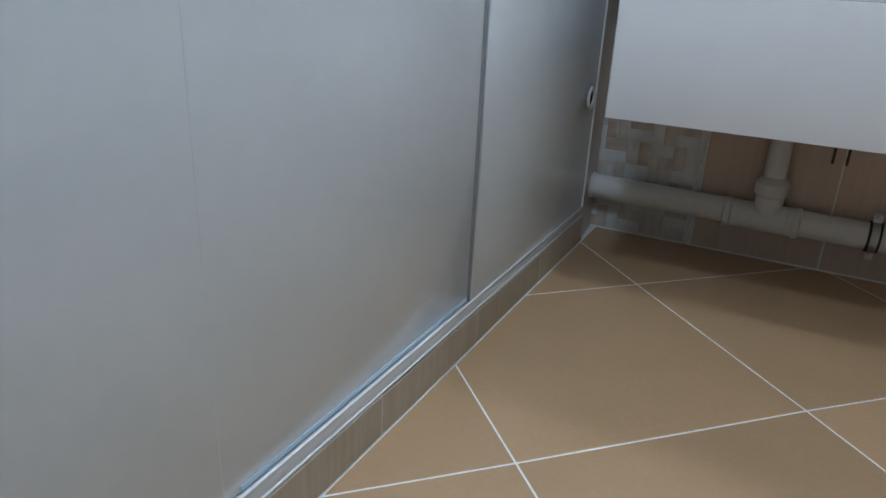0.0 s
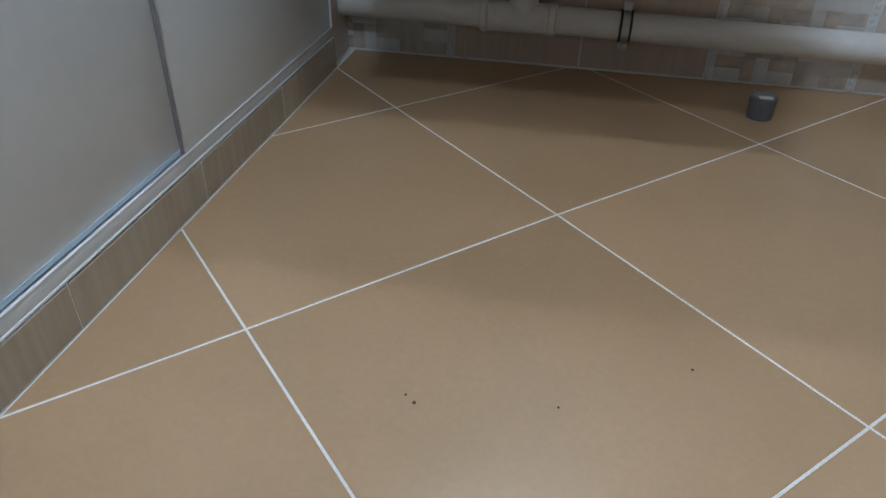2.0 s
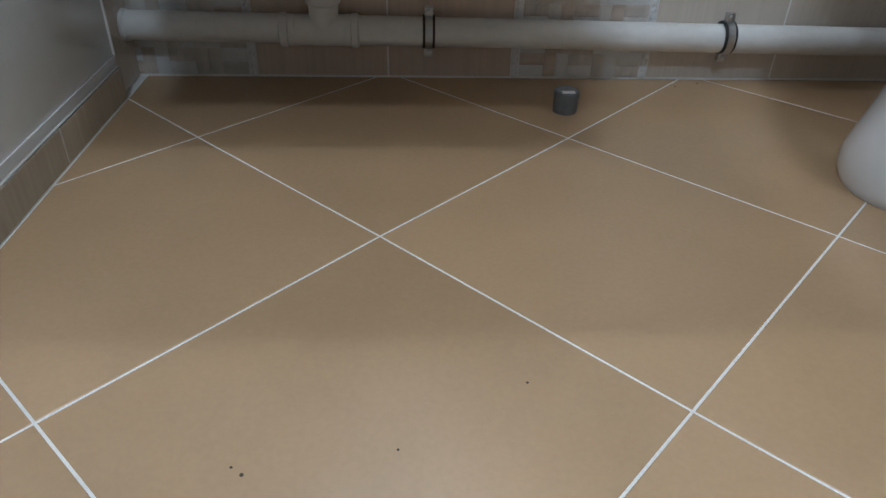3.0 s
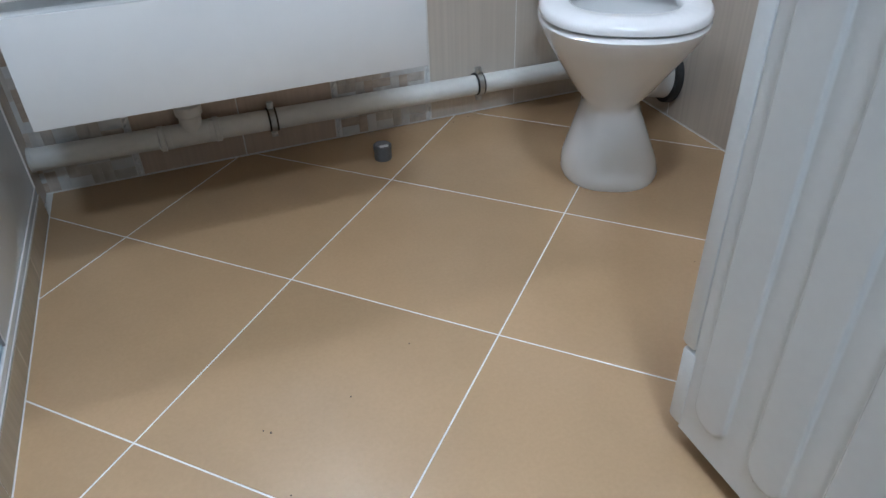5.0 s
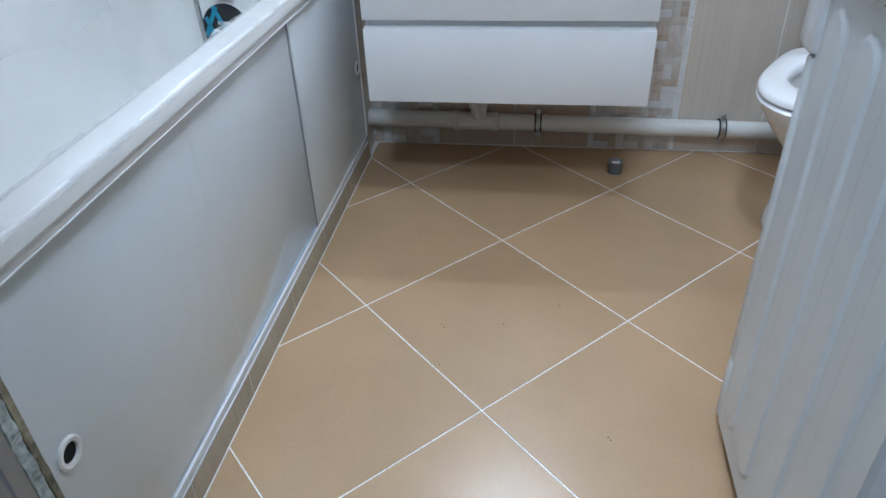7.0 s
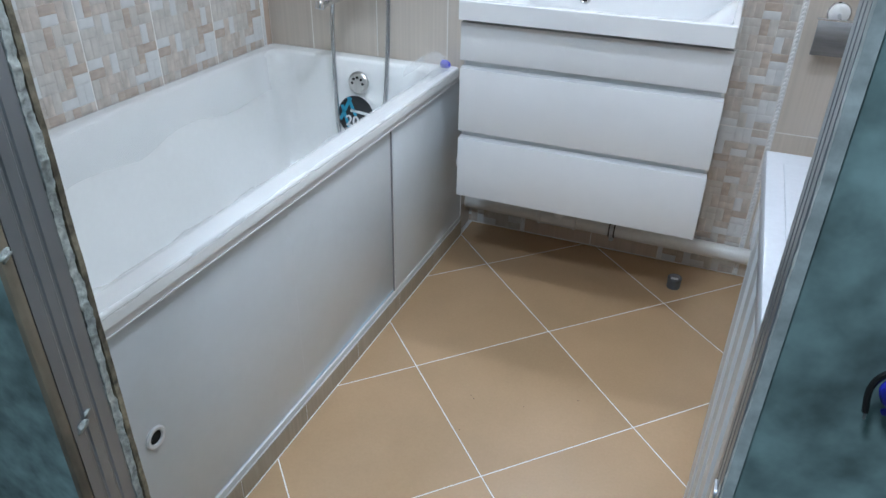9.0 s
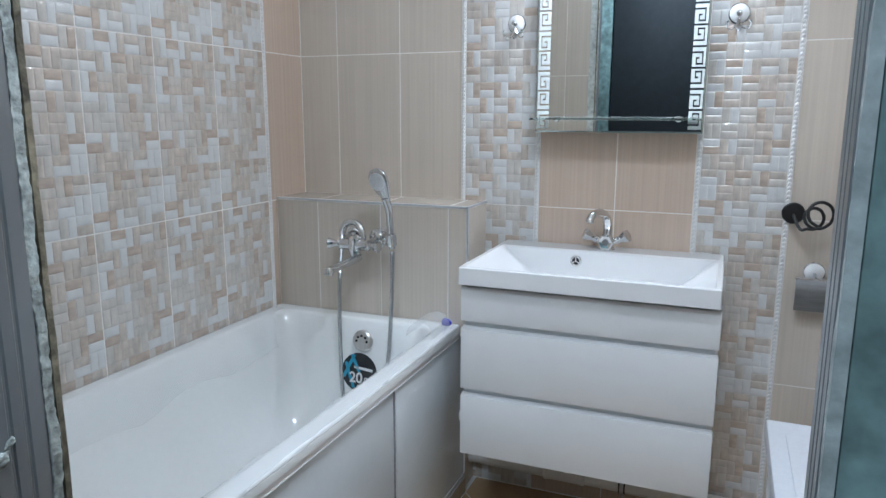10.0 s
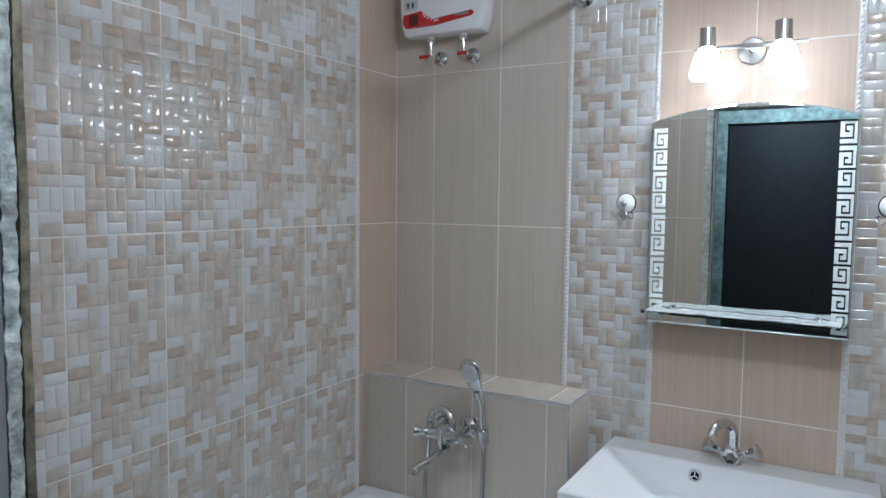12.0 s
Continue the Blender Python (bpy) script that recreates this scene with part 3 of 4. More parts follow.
hose = [(-0.846, MY - 0.003, MZ + 0.03), (-0.849, MY - 0.008, MZ - 0.05), (-0.846, 0.282, 0.74), (-0.836, 0.262, 0.56), (-0.818, 0.240, 0.40), (-0.775, 0.205, 0.288), (-0.715, 0.20, 0.262), (-0.672, 0.225, 0.33), (-0.662, 0.27, 0.52), (-0.659, 0.295, 0.72), (BX + 0.004, BY - 0.042, BZ - 0.04)]
part("hose", tube(hose, 0.0066, n=10, steps=44, ribbed=0.13), hose_m, shower, "ribbed steel shower hose")

# curtain rail above the tub, fixed to the back wall
rail = thing("curtain_rail", (-0.478, NORTH, 2.215), "chrome shower curtain rail fixed to the tiled wall", "rail")
part("flange", lathe((-0.478, NORTH, 2.215), (0, -1, 0), [(0.030, 0), (0.030, 0.006), (0.018, 0.012), (0.0145, 0.03)], n=26), chrome_m, rail)
part("flange", lathe((-0.478, SOUTH, 2.215), (0, 1, 0), [(0.030, 0), (0.030, 0.006), (0.018, 0.012), (0.0145, 0.03)], n=26), chrome_m, rail)
part("rod", tube([(-0.478, NORTH - 0.01, 2.215), (-0.478, SOUTH + 0.01, 2.215)], 0.0125, n=16, steps=0), chrome_m, rail)

# ---- water heater ----
HX0, HX1, HZ0, HZ1 = -1.090, -0.772, 2.142, 2.465
heater = thing("water_heater", (-0.92, NORTH, HZ0), "white instantaneous water heater with red stripe on the wall", "water heater")
out = [(HX0 + 0.018, HZ0), (HX0 + 0.004, HZ0 + 0.045), (HX0, HZ0 + 0.13), (HX0, HZ1 - 0.03), (HX0 + 0.03, HZ1), (HX1 - 0.03, HZ1), (HX1, HZ1 - 0.03), (HX1, HZ0 + 0.13), (HX1 - 0.004, HZ0 + 0.045), (HX1 - 0.018, HZ0)]
part("housing", prism(out, NORTH - 0.082, NORTH - 0.001, "y", 0.014), lacquer_m, heater)
HF = NORTH - 0.0835


def heater_panel(name, pts, m, lift, label=""):
    return part(name, prism(pts, HF - lift, HF + 0.003, "y"), m, heater, label, smooth=False)


heater_panel("red_stripe", [(HX0 + 0.03, HZ0 + 0.028), (HX0 + 0.016, HZ0 + 0.045), (HX0 + 0.018, HZ0 + 0.072), (HX0 + 0.085, HZ0 + 0.080), (HX0 + 0.135, HZ0 + 0.05), (HX1 - 0.045, HZ0 + 0.062), (HX1 - 0.036, HZ0 + 0.054), (HX1 - 0.045, HZ0 + 0.045), (HX0 + 0.14, HZ0 + 0.028)], red_m, 0.0006, "glossy red stripe")
heater_panel("window", rounded(HX0 + 0.04, HZ0 + 0.034, HX0 + 0.075, HZ0 + 0.070, 0.004), dark_red_m, 0.0012, "dark red indicator window")
heater_panel("print_bar", rounded(HX1 - 0.105, HZ0 + 0.050, HX1 - 0.055, HZ0 + 0.057, 0.001), grey_print_m, 0.0012)
heater_panel("info_label", rounded(HX0 + 0.022, HZ0 + 0.085, HX0 + 0.072, HZ0 + 0.15, 0.003), alu_m, 0.0012, "small grey label")
for u in (0.034, 0.052):
    heater_panel("info_mark", rounded(HX0 + u, HZ0 + 0.092, HX0 + u + 0.006, HZ0 + 0.11, 0.001), black_m, 0.0018)
heater_panel("info_outline", rounded(HX0 + 0.028, HZ0 + 0.116, HX0 + 0.066, HZ0 + 0.142, 0.003), print_m, 0.0018)
for k in range(9):
    heater_panel("dot", rounded(HX0 + 0.094 + 0.013 * (k // 2) + 0.004 * (k % 2), HZ0 + 0.066 - 0.006 * (k // 2) - 0.008 * (k % 2), HX0 + 0.100 + 0.013 * (k // 2) + 0.004 * (k % 2), HZ0 + 0.072 - 0.006 * (k // 2) - 0.008 * (k % 2), 0.001), print_m, 0.0012)
for x, tilt in ((-0.985, -1), (-0.862, 0.3)):
    v = thing("stop_valve", (x, NORTH, 2.08), "chrome stop valve with red lever under the heater", "valve", "heater valves")
    part("rosette", lathe((x + 0.010, NORTH, 2.078), (0, -1, 0), [(0.026, 0), (0.025, 0.005), (0.018, 0.010), (0.012, 0.018)], n=24), chrome_m, v)
    part("elbow", tube([(x + 0.010, NORTH - 0.008, 2.078), (x + 0.006, NORTH - 0.035, 2.080), (x - 0.002, NORTH - 0.045, 2.09), (x - 0.003, NORTH - 0.045, 2.150)], 0.0065, n=14), chrome_m, v)
    part("nut", lathe((x - 0.003, NORTH - 0.045, 2.126), (0, 0, 1), [(0.013, 0), (0.013, 0.012), (0.009, 0.014)], n=6), zinc_m, v)
    part("top_nut", lathe((x - 0.003, NORTH - 0.045, 2.134), (0, 0, 1), [(0.008, 0), (0.012, 0.003), (0.012, 0.012)], n=18), lacquer_m, v)
    part("lever", box((x - 0.024 + 0.016 * tilt, NORTH - 0.062, 2.073), (x + 0.012 + 0.016 * tilt, NORTH - 0.055, 2.085), 0.003), red_m, v, "red butterfly lever")

# ---- vanity unit and sink ----
VX0, VX1, VY, VT = -0.353, 0.340, 0.122, 0.848
van = thing("vanity_unit", (0, NORTH, 0.32), "white lacquered wall-hung vanity unit with three drawers", "vanity")
carcass = box((VX0 + 0.003, VY + 0.0225, 0.333), (VX1 - 0.003, NORTH - 0.001, 0.77), 0.001)
for x in (VX0 + 0.003, VX1 - 0.019):
    box((x, VY + 0.0225, 0.77), (x + 0.016, NORTH - 0.001, VT), 0.001, carcass)
part("carcass", carcass, lacquer_m, van)
for z0, z1, lab in ((0.330, 0.513, ""), (0.535, 0.717, ""), (0.739, 0.841, "")):
    d = part("drawer_front", box((VX0, VY, z0), (VX1, VY + 0.018, z1), 0.0018), lacquer_m, van)
    part("grip_chamfer", prism([(VY + 0.0185, z1 - 0.002), (VY + 0.004, z1 + 0.0008), (VY + 0.0185, z1 + 0.005)], VX0 + 0.002, VX1 - 0.002, "x"), lacquer_m, d)
for z0, z1 in ((0.513, 0.535), (0.717, 0.739)):
    part("grip_channel", box((VX0 + 0.010, VY + 0.0185, z0), (VX1 - 0.010, VY + 0.0225, z1), 0.001), panel_m, van, "recessed grey grip channel")

SX0, SX1, SY0, SZ0, SZ1 = -0.352, 0.336, 0.097, 0.849, 0.902
sink = thing("washbasin", (0, NORTH, SZ0), "white rectangular washbasin with sloping sides on the vanity", "sink")


def rect(x0, y0, x1, y1, z, r=0.004):
    return [(x, y, z) for x, y in rounded(x0, y0, x1, y1, r, 3)]


bowl = [rect(SX0 + 0.01, SY0 + 0.01, SX1 - 0.01, NORTH - 0.001, SZ0), rect(SX0, SY0, SX1, NORTH - 0.001, SZ0 + 0.003), rect(SX0, SY0, SX1, NORTH - 0.001, SZ1 - 0.003),
        rect(SX0 + 0.003, SY0 + 0.003, SX1 - 0.003, NORTH - 0.003, SZ1), rect(SX0 + 0.014, SY0 + 0.014, SX1 - 0.014, NORTH - 0.095, SZ1, 0.010),
        rect(SX0 + 0.018, SY0 + 0.018, SX1 - 0.018, NORTH - 0.100, SZ1 - 0.004, 0.012), rect(SX0 + 0.135, SY0 + 0.050, SX1 - 0.135, NORTH - 0.108, SZ1 - 0.098, 0.014), rect(SX0 + 0.15, SY0 + 0.062, SX1 - 0.15, NORTH - 0.120, SZ1 - 0.106, 0.014)]
part("bowl", rings(bowl, caps=(False, True)), ceramic_m, sink, sharp=28)
ov = part("overflow", lathe((-0.096, NORTH - 0.103, 0.868), (0, -1, 0.06), [(0.0175, 0), (0.0175, 0.003), (0.0145, 0.0055), (0.0115, 0.004), (0.011, 0.001)], n=24), chrome_m, sink, "chrome overflow ring")
part("overflow_hole", lathe((-0.096, NORTH - 0.1055, 0.868), (0, -1, 0.06), [(0.0118, 0), (0.0118, 0.0012)], n=20), hole_m, ov)
for k in range(3):
    a = radians(90 + 120 * k)
    part("spoke", tube([(-0.096, NORTH - 0.108, 0.868), (-0.096 + 0.0125 * math.cos(a), NORTH - 0.108, 0.868 + 0.0125 * math.sin(a))], 0.0018, n=6, steps=0), chrome_m, ov)
part("plug", lathe((-0.01, 0.27, SZ1 - 0.106), (0, 0, 1), [(0.030, 0), (0.029, 0.003), (0.010, 0.005)], n=24), chrome_m, sink, "chrome waste plug")

TX, TY, TZ = -0.012, NORTH - 0.050, SZ1
tap = thing("basin_tap", (TX, TY, TZ), "chrome basin mixer with two cross handles", "tap")
part("base", lathe((TX, TY, TZ), (0, 0, 1), [(0.026, 0), (0.026, 0.006), (0.022, 0.012), (0.021, 0.036), (0.016, 0.046), (0.013, 0.05)], n=24), chrome_m, tap)
boss = part("front_boss", lathe((TX, TY - 0.010, TZ + 0.024), (0, -1, 0.1), [(0.016, 0), (0.025, 0.005), (0.026, 0.014), (0.021, 0.018), (0.0105, 0.016)], n=6), chrome_m, tap, "six-sided chrome boss", smooth=False)
part("boss_hole", lathe((TX, TY - 0.0258, TZ + 0.0256), (0, -1, 0.1), [(0.0105, 0), (0.0100, 0.0012), (0.004, 0.0014)], n=18), dark_steel_m, boss)
part("spout", tube([(TX, TY, TZ + 0.04), (TX + 0.001, TY, TZ + 0.078), (TX - 0.004, TY - 0.012, TZ + 0.106), (TX - 0.016, TY - 0.045, TZ + 0.121), (TX - 0.030, TY - 0.085, TZ + 0.119), (TX - 0.036, TY - 0.100, TZ + 0.108)], lambda t: 0.0145 - 0.003 * t, n=16), chrome_m, tap)
part("aerator", lathe((TX - 0.035, TY - 0.100, TZ + 0.112), (-0.15, -0.35, -1), [(0.011, 0), (0.0125, 0.003), (0.0125, 0.016), (0.009, 0.017)], n=16), chrome_m, tap)
for s in (-1, 1):
    arm = part("arm", tube([(TX + s * 0.012, TY, TZ + 0.022), (TX + s * 0.036, TY - 0.004, TZ + 0.036)], 0.0095, n=12, steps=0), chrome_m, tap)
    part("handle", lathe((TX + s * 0.031, TY - 0.004, TZ + 0.030), (s * 0.82, -0.25, 0.45), [(0.011, 0), (0.012, 0.004), (0.0095, 0.008), (0.0105, 0.013), (0.0205, 0.038), (0.021, 0.042), (0.016, 0.045), (0.005, 0.043)], n=6), chrome_m, tap, "flared chrome handle", smooth=False)

# waste pipe along the wall
PZ, PY, PR = 0.098, NORTH - 0.029, 0.026
pipe = thing("waste_pipe", (0, PY, PZ), "white plastic waste pipe run along the wall", "pipe")
part("run", tube([(-0.475, PY, PZ + 0.006), (0.96, PY, PZ - 0.012)], PR, n=24, steps=0), pvc_m, pipe)
part("branch", lathe((-0.113, PY, PZ), (0, 0, 1), [(PR, 0), (PR, 0.045), (0.031, 0.050), (0.032, 0.072), (0.029, 0.076), (0.021, 0.085), (0.020, 0.23)], n=24), pvc_m, pipe)
for x, r in ((-0.185, 0.0305), (-0.170, 0.0285), (-0.058, 0.0305), (-0.07, 0.0285)):
    part("collar", lathe((x, PY, PZ), (1, 0, 0), [(PR, -0.008), (r, -0.005), (r, 0.005), (PR, 0.008)], n=24), pvc_m, pipe)
part("sleeve", tube([(-0.17, PY, PZ), (-0.07, PY, PZ)], PR + 0.0018, n=24, steps=0), pvc_m, pipe)
part("wall_seal", lathe((-0.468, PY, PZ + 0.006), (1, 0, 0), [(0.028, 0), (0.028, 0.006), (0.026, 0.008)], n=24), pvc_m, pipe)
for x in (0.075, 0.630):
    cz = PZ - 0.0003 - 0.012 * (x + 0.475) / 1.435 + 0.004
    cl = thing("pipe_clamp", (x, PY, cz), "zinc pipe clamp with black rubber lining", "clamp", "pipe clamps")
    part("lining", lathe((x, PY, cz), (1, 0, 0), [(PR, -0.011), (PR + 0.0035, -0.011), (PR + 0.0035, 0.011), (PR, 0.011)], n=28, caps=(False, False)), rubber_m, cl, "black rubber")
    part("band", lathe((x, PY, cz), (1, 0, 0), [(PR + 0.003, -0.0065), (PR + 0.005, -0.0065), (PR + 0.005, 0.0065), (PR + 0.003, 0.0065)], n=28, caps=(False, False)), zinc_m, cl)
    for s in (-1, 1):
        ear = part("ear", box((x - 0.0075, PY - 0.007, cz + s * 0.036 - 0.009), (x + 0.0075, PY + 0.007, cz + s * 0.036 + 0.009), 0.002), zinc_m, cl)
        part("screw", lathe((x, PY - 0.007, cz + s * 0.037), (0, -1, 0), [(0.0055, 0), (0.005, 0.004), (0.002, 0.005)], n=10), zinc_m, ear)
    part("stud", tube([(x, PY + 0.02, cz), (x, NORTH, cz)], 0.004, n=8, steps=0), zinc_m, cl)
bracket = thing("pipe_hanger", (-0.02, 0.30, 0.27), "small dark steel bracket under the vanity unit", "bracket")
for dx in (-0.010, 0.010):
    part("strap", box((dx - 0.022 - 0.002, 0.298, 0.272), (dx - 0.022 + 0.002, 0.312, 0.335), 0.001), black_m, bracket)

plug_cap = thing("screw_lid", (0.312, 0.408, 0), "small dark grey plastic cap standing on the floor", "cap")
cap_body = part("cap_body", lathe((0.312, 0.408, 0), (0, 0, 1), [(0.0205, 0), (0.0215, 0.003), (0.0215, 0.026), (0.0225, 0.028), (0.0225, 0.037), (0.0205, 0.039)], n=26), grey_plastic_m, plug_cap)
part("top", lathe((0.312, 0.408, 0.0385), (0, 0, 1), [(0.018, 0), (0.017, 0.0012)], n=24), grey_print_m, plug_cap)
part("mark_bar", box((0.301, 0.389, 0.0392), (0.323, 0.400, 0.0406), 0.0004), print_m, plug_cap)

# ---- mirror, shelf, lamp, hooks ----
MX0, MX1, MB, MS, MTOP, MYF = -0.259, 0.250, 1.265, 1.833, 1.874, NORTH - 0.030
mir = thing("mirror", (0, NORTH, MB), "arched wall mirror with etched key border", "mirror")


def arch(inset):
    x0, x1, zs, zt = MX0 + inset, MX1 - inset, MS - inset * 0.6, MTOP - inset
    pts = [(x0, MB + inset), (x1, MB + inset)]
    for k in range(25):
        u = 1 - 2 * k / 24
        pts.append(((x0 + x1) / 2 + u * (x1 - x0) / 2, zs + (zt - zs) * (1 - u * u)))
    return pts


part("pane", rings([[(x, MYF, z) for x, z in arch(0.005)], [(x, MYF + 0.0025, z) for x, z in arch(0.005)]]), mirror_m, mir, smooth=False)
part("bevel_edge", rings([[(x, MYF + 0.0001, z) for x, z in arch(0.0051)], [(x, MYF + 0.0015, z) for x, z in arch(0.0)], [(x, MYF + 0.005, z) for x, z in arch(0.0)], [(x, MYF + 0.0052, z) for x, z in arch(0.0051)]], caps=(False, True)), mirror_edge_m, mir, "greenish bevelled glass edge", smooth=False)
part("back_board", box((MX0 + 0.03, MYF + 0.006, MB + 0.03), (MX1 - 0.03, NORTH - 0.001, MS - 0.03)), black_m, mir)
CLEAR = {(2, c) for c in range(2, 11)} | {(r, 2) for r in range(2, 9)} | {(8, c) for c in range(2, 8)} | {(r, 7) for r in range(5, 9)} | {(5, 5), (5, 6)} | {(10, c) for c in range(11)}


def key_mesh(flip, mirrored):
    bm = bmesh.new()
    w, h = 0.037 / 11, 0.060 / 11
    for r in range(11):
        for c in range(11):
            if (r, 10 - c if mirrored else c) in CLEAR:
                continue
            x0, z1 = c * w - 0.0185, 0.030 - r * h
            if flip:
                z1 = -0.030 + (r + 2) * h
            vs = [bm.verts.new(p) for p in ((x0, 0, z1 - h), (x0 + w, 0, z1 - h), (x0 + w, 0, z1), (x0, 0, z1))]
            bm.faces.new(vs)
    bmesh.ops.remove_doubles(bm, verts=bm.verts[:], dist=1e-5)
    ext = bmesh.ops.extrude_face_region(bm, geom=bm.faces[:])
    bmesh.ops.translate(bm, verts=[v for v in ext["geom"] if isinstance(v, bmesh.types.BMVert)], vec=(0, -0.0005, 0))
    return finish(bm, "etched_key", frost_m, smooth=False)


KEY_MESHES = [[key_mesh(False, False), key_mesh(True, False)], [key_mesh(True, True), key_mesh(False, True)]]
for side, x in enumerate((MX0 + 0.025, MX1 - 0.025)):
    for k in range(9):
        ob = new("etched_key", KEY_MESHES[side][k % 2])
        ob.parent = mir
        ob.location = Vector((x, MYF - 0.0002, MB + 0.036 + k * 0.0605)) - ORIGIN[mir]

shelf = thing("glass_shelf", (0, MYF, 1.308), "clear glass shelf under film in front of the mirror", "shelf")
part("plate", prism(rounded(MX0 + 0.002, MYF - 0.098, MX1 - 0.004, MYF - 0.002, 0.012), 1.304, 1.310, "z", 0.001), glass_m, shelf, "clear greenish glass plate")
for x in (-0.19, 0.18):
    part("pin", lathe((x, MYF, 1.307), (0, -1, 0), [(0.009, 0), (0.009, 0.012), (0.006, 0.014), (0.006, 0.03)], n=14), chrome_m, shelf)
    part("cap", lathe((x, MYF - 0.03, 1.3102), (0, 0, 1), [(0.009, 0), (0.009, 0.003), (0.004, 0.005)], n=16), chrome_m, shelf)
rng = random.Random(5)
loops = []
for i in range(61):
    x = MX0 + 0.02 + i * (MX1 - MX0 - 0.04) / 60
    loops.append([(x, MYF - 0.006 - 0.0155 * k + rng.uniform(-0.001, 0.001), 1.3118 + 0.004 * max(0, noise.noise(Vector((x * 30, k * 0.9, 2))))) for k in range(7)])
part("wrap", rings(loops, caps=(False, False), closed=False), wrap_m, shelf, "crinkled clear film")

lamp = thing("wall_lamp", (-0.01, NORTH, 2.01), "brushed nickel wall lamp with two lit opal glass shades", "lamp")
LZ, LY = 1.998, NORTH - 0.130
part("rosette", lathe((-0.008, NORTH, 2.012), (0, -1, 0), [(0.036, 0), (0.036, 0.010), (0.033, 0.014), (0.010, 0.016)], n=32), satin_m, lamp)
part("stem", tube([(-0.008, NORTH - 0.01, 2.012), (-0.008, LY + 0.030, LZ + 0.011)], 0.008, n=12, steps=0), satin_m, lamp)
part("bar", tube([(-0.139, LY + 0.030, LZ + 0.011), (0.130, LY + 0.030, LZ + 0.011)], 0.0055, n=12, steps=0), satin_m, lamp)
for x in (-0.100, 0.077):
    part("socket", lathe((x, LY, LZ + 0.060), (0, 0, -1), [(0.016, 0), (0.020, 0.002), (0.020, 0.050), (0.017, 0.053)], n=24), satin_m, lamp)
    part("joint", tube([(x, LY, LZ + 0.02), (x, LY + 0.030, LZ + 0.011)], 0.006, n=10, steps=0), satin_m, lamp)
    part("shade", lathe((x, LY, LZ + 0.008), (0, 0, -1), [(0.019, 0), (0.024, 0.006), (0.034, 0.028), (0.041, 0.052), (0.043, 0.066), (0.041, 0.074), (0.036, 0.079)], n=30, caps=(True, False)), shade_m, lamp, "lit white opal glass shade")
    part("bulb", lathe((x, LY, LZ - 0.008), (0, 0, -1), [(0.008, 0), (0.013, 0.006), (0.017, 0.022), (0.014, 0.034), (0.005, 0.040)], n=16), bulb_m, lamp, "lit bulb")

for x in (-0.334, 0.325):
    hk = thing("wall_hook", (x, NORTH, 1.60), "round chrome wall hook with double wire hook", "hook", "mirror hooks")
    part("rosette", lathe((x, NORTH, 1.605), (0, -1, 0), [(0.028, 0), (0.0275, 0.006), (0.022, 0.012), (0.010, 0.016)], n=30), lacquer_m, hk, "white enamelled rosette")
    part("rim", lathe((x, NORTH - 0.001, 1.605), (0, -1, 0), [(0.0295, 0), (0.0295, 0.004), (0.0275, 0.006)], n=30), chrome_m, hk)
    part("knob", lathe((x, NORTH - 0.014, 1.602), (0, -1, 0), [(0.006, 0), (0.005, 0.012), (0.009, 0.018), (0.008, 0.026), (0.003, 0.029)], n=14), chrome_m, hk)
    for s in (-1, 1):
        part("wire", tube([(x, NORTH - 0.018, 1.590), (x + s * 0.010, NORTH - 0.022, 1.566), (x + s * 0.026, NORTH - 0.034, 1.560), (x + s * 0.032, NORTH - 0.046, 1.574), (x + s * 0.026, NORTH - 0.050, 1.582)], 0.0026, n=8), chrome_m, hk)
    part("wire_foot", tube([(x - 0.010, NORTH - 0.02, 1.570), (x, NORTH - 0.03, 1.556), (x + 0.010, NORTH - 0.02, 1.570)], 0.0024, n=8), chrome_m, hk)

hd = thing("hairdryer_holder", (0.515, NORTH, 1.04), "black spiral wire hairdryer holder on a round plate", "holder")
part("plate", lathe((0.512, NORTH, 1.040), (0, -1, 0), [(0.031, 0), (0.031, 0.010), (0.028, 0.014), (0.008, 0.015)], n=30), black_m, hd)
coil = [(0.512, NORTH - 0.012, 1.036), (0.518, NORTH - 0.032, 1.02), (0.532, NORTH - 0.042, 0.998)]
for k in range(0, 19):
    a = radians(250 + 40 * k)
    coil.append((0.556 + 0.0012 * k + (0.024 + 0.0008 * k) * math.cos(a), NORTH - 0.046 - 0.0050 * k, 1.026 + 0.0018 * k + (0.026 + 0.0007 * k) * math.sin(a)))
part("coil", tube(coil, 0.0046, n=10, steps=5), black_m, hd)

tp = thing("toilet_roll_holder", (0.585, NORTH, 0.87), "chrome toilet roll holder with steel cover flap", "holder")
part("rosette", lathe((0.582, NORTH, 0.868), (0, -1, 0), [(0.029, 0), (0.028, 0.006), (0.020, 0.013), (0.008, 0.016)], n=28), lacquer_m, tp, "white rosette")
part("rim", lathe((0.582, NORTH - 0.001, 0.868), (0, -1, 0), [(0.0305, 0), (0.0305, 0.004), (0.028, 0.006)], n=28), chrome_m, tp)
part("arm", tube([(0.582, NORTH - 0.012, 0.866), (0.584, NORTH - 0.030, 0.860), (0.584, NORTH - 0.042, 0.857)], 0.005, n=10), chrome_m, tp)
part("hinge_rod", tube([(0.530, NORTH - 0.044, 0.856), (0.640, NORTH - 0.044, 0.856)], 0.004, n=10, steps=0), chrome_m, tp)
flap = [(NORTH - 0.047 - 0.012 * math.sin(math.pi * k / 10), 0.856 - 0.0095 * k) for k in range(11)]
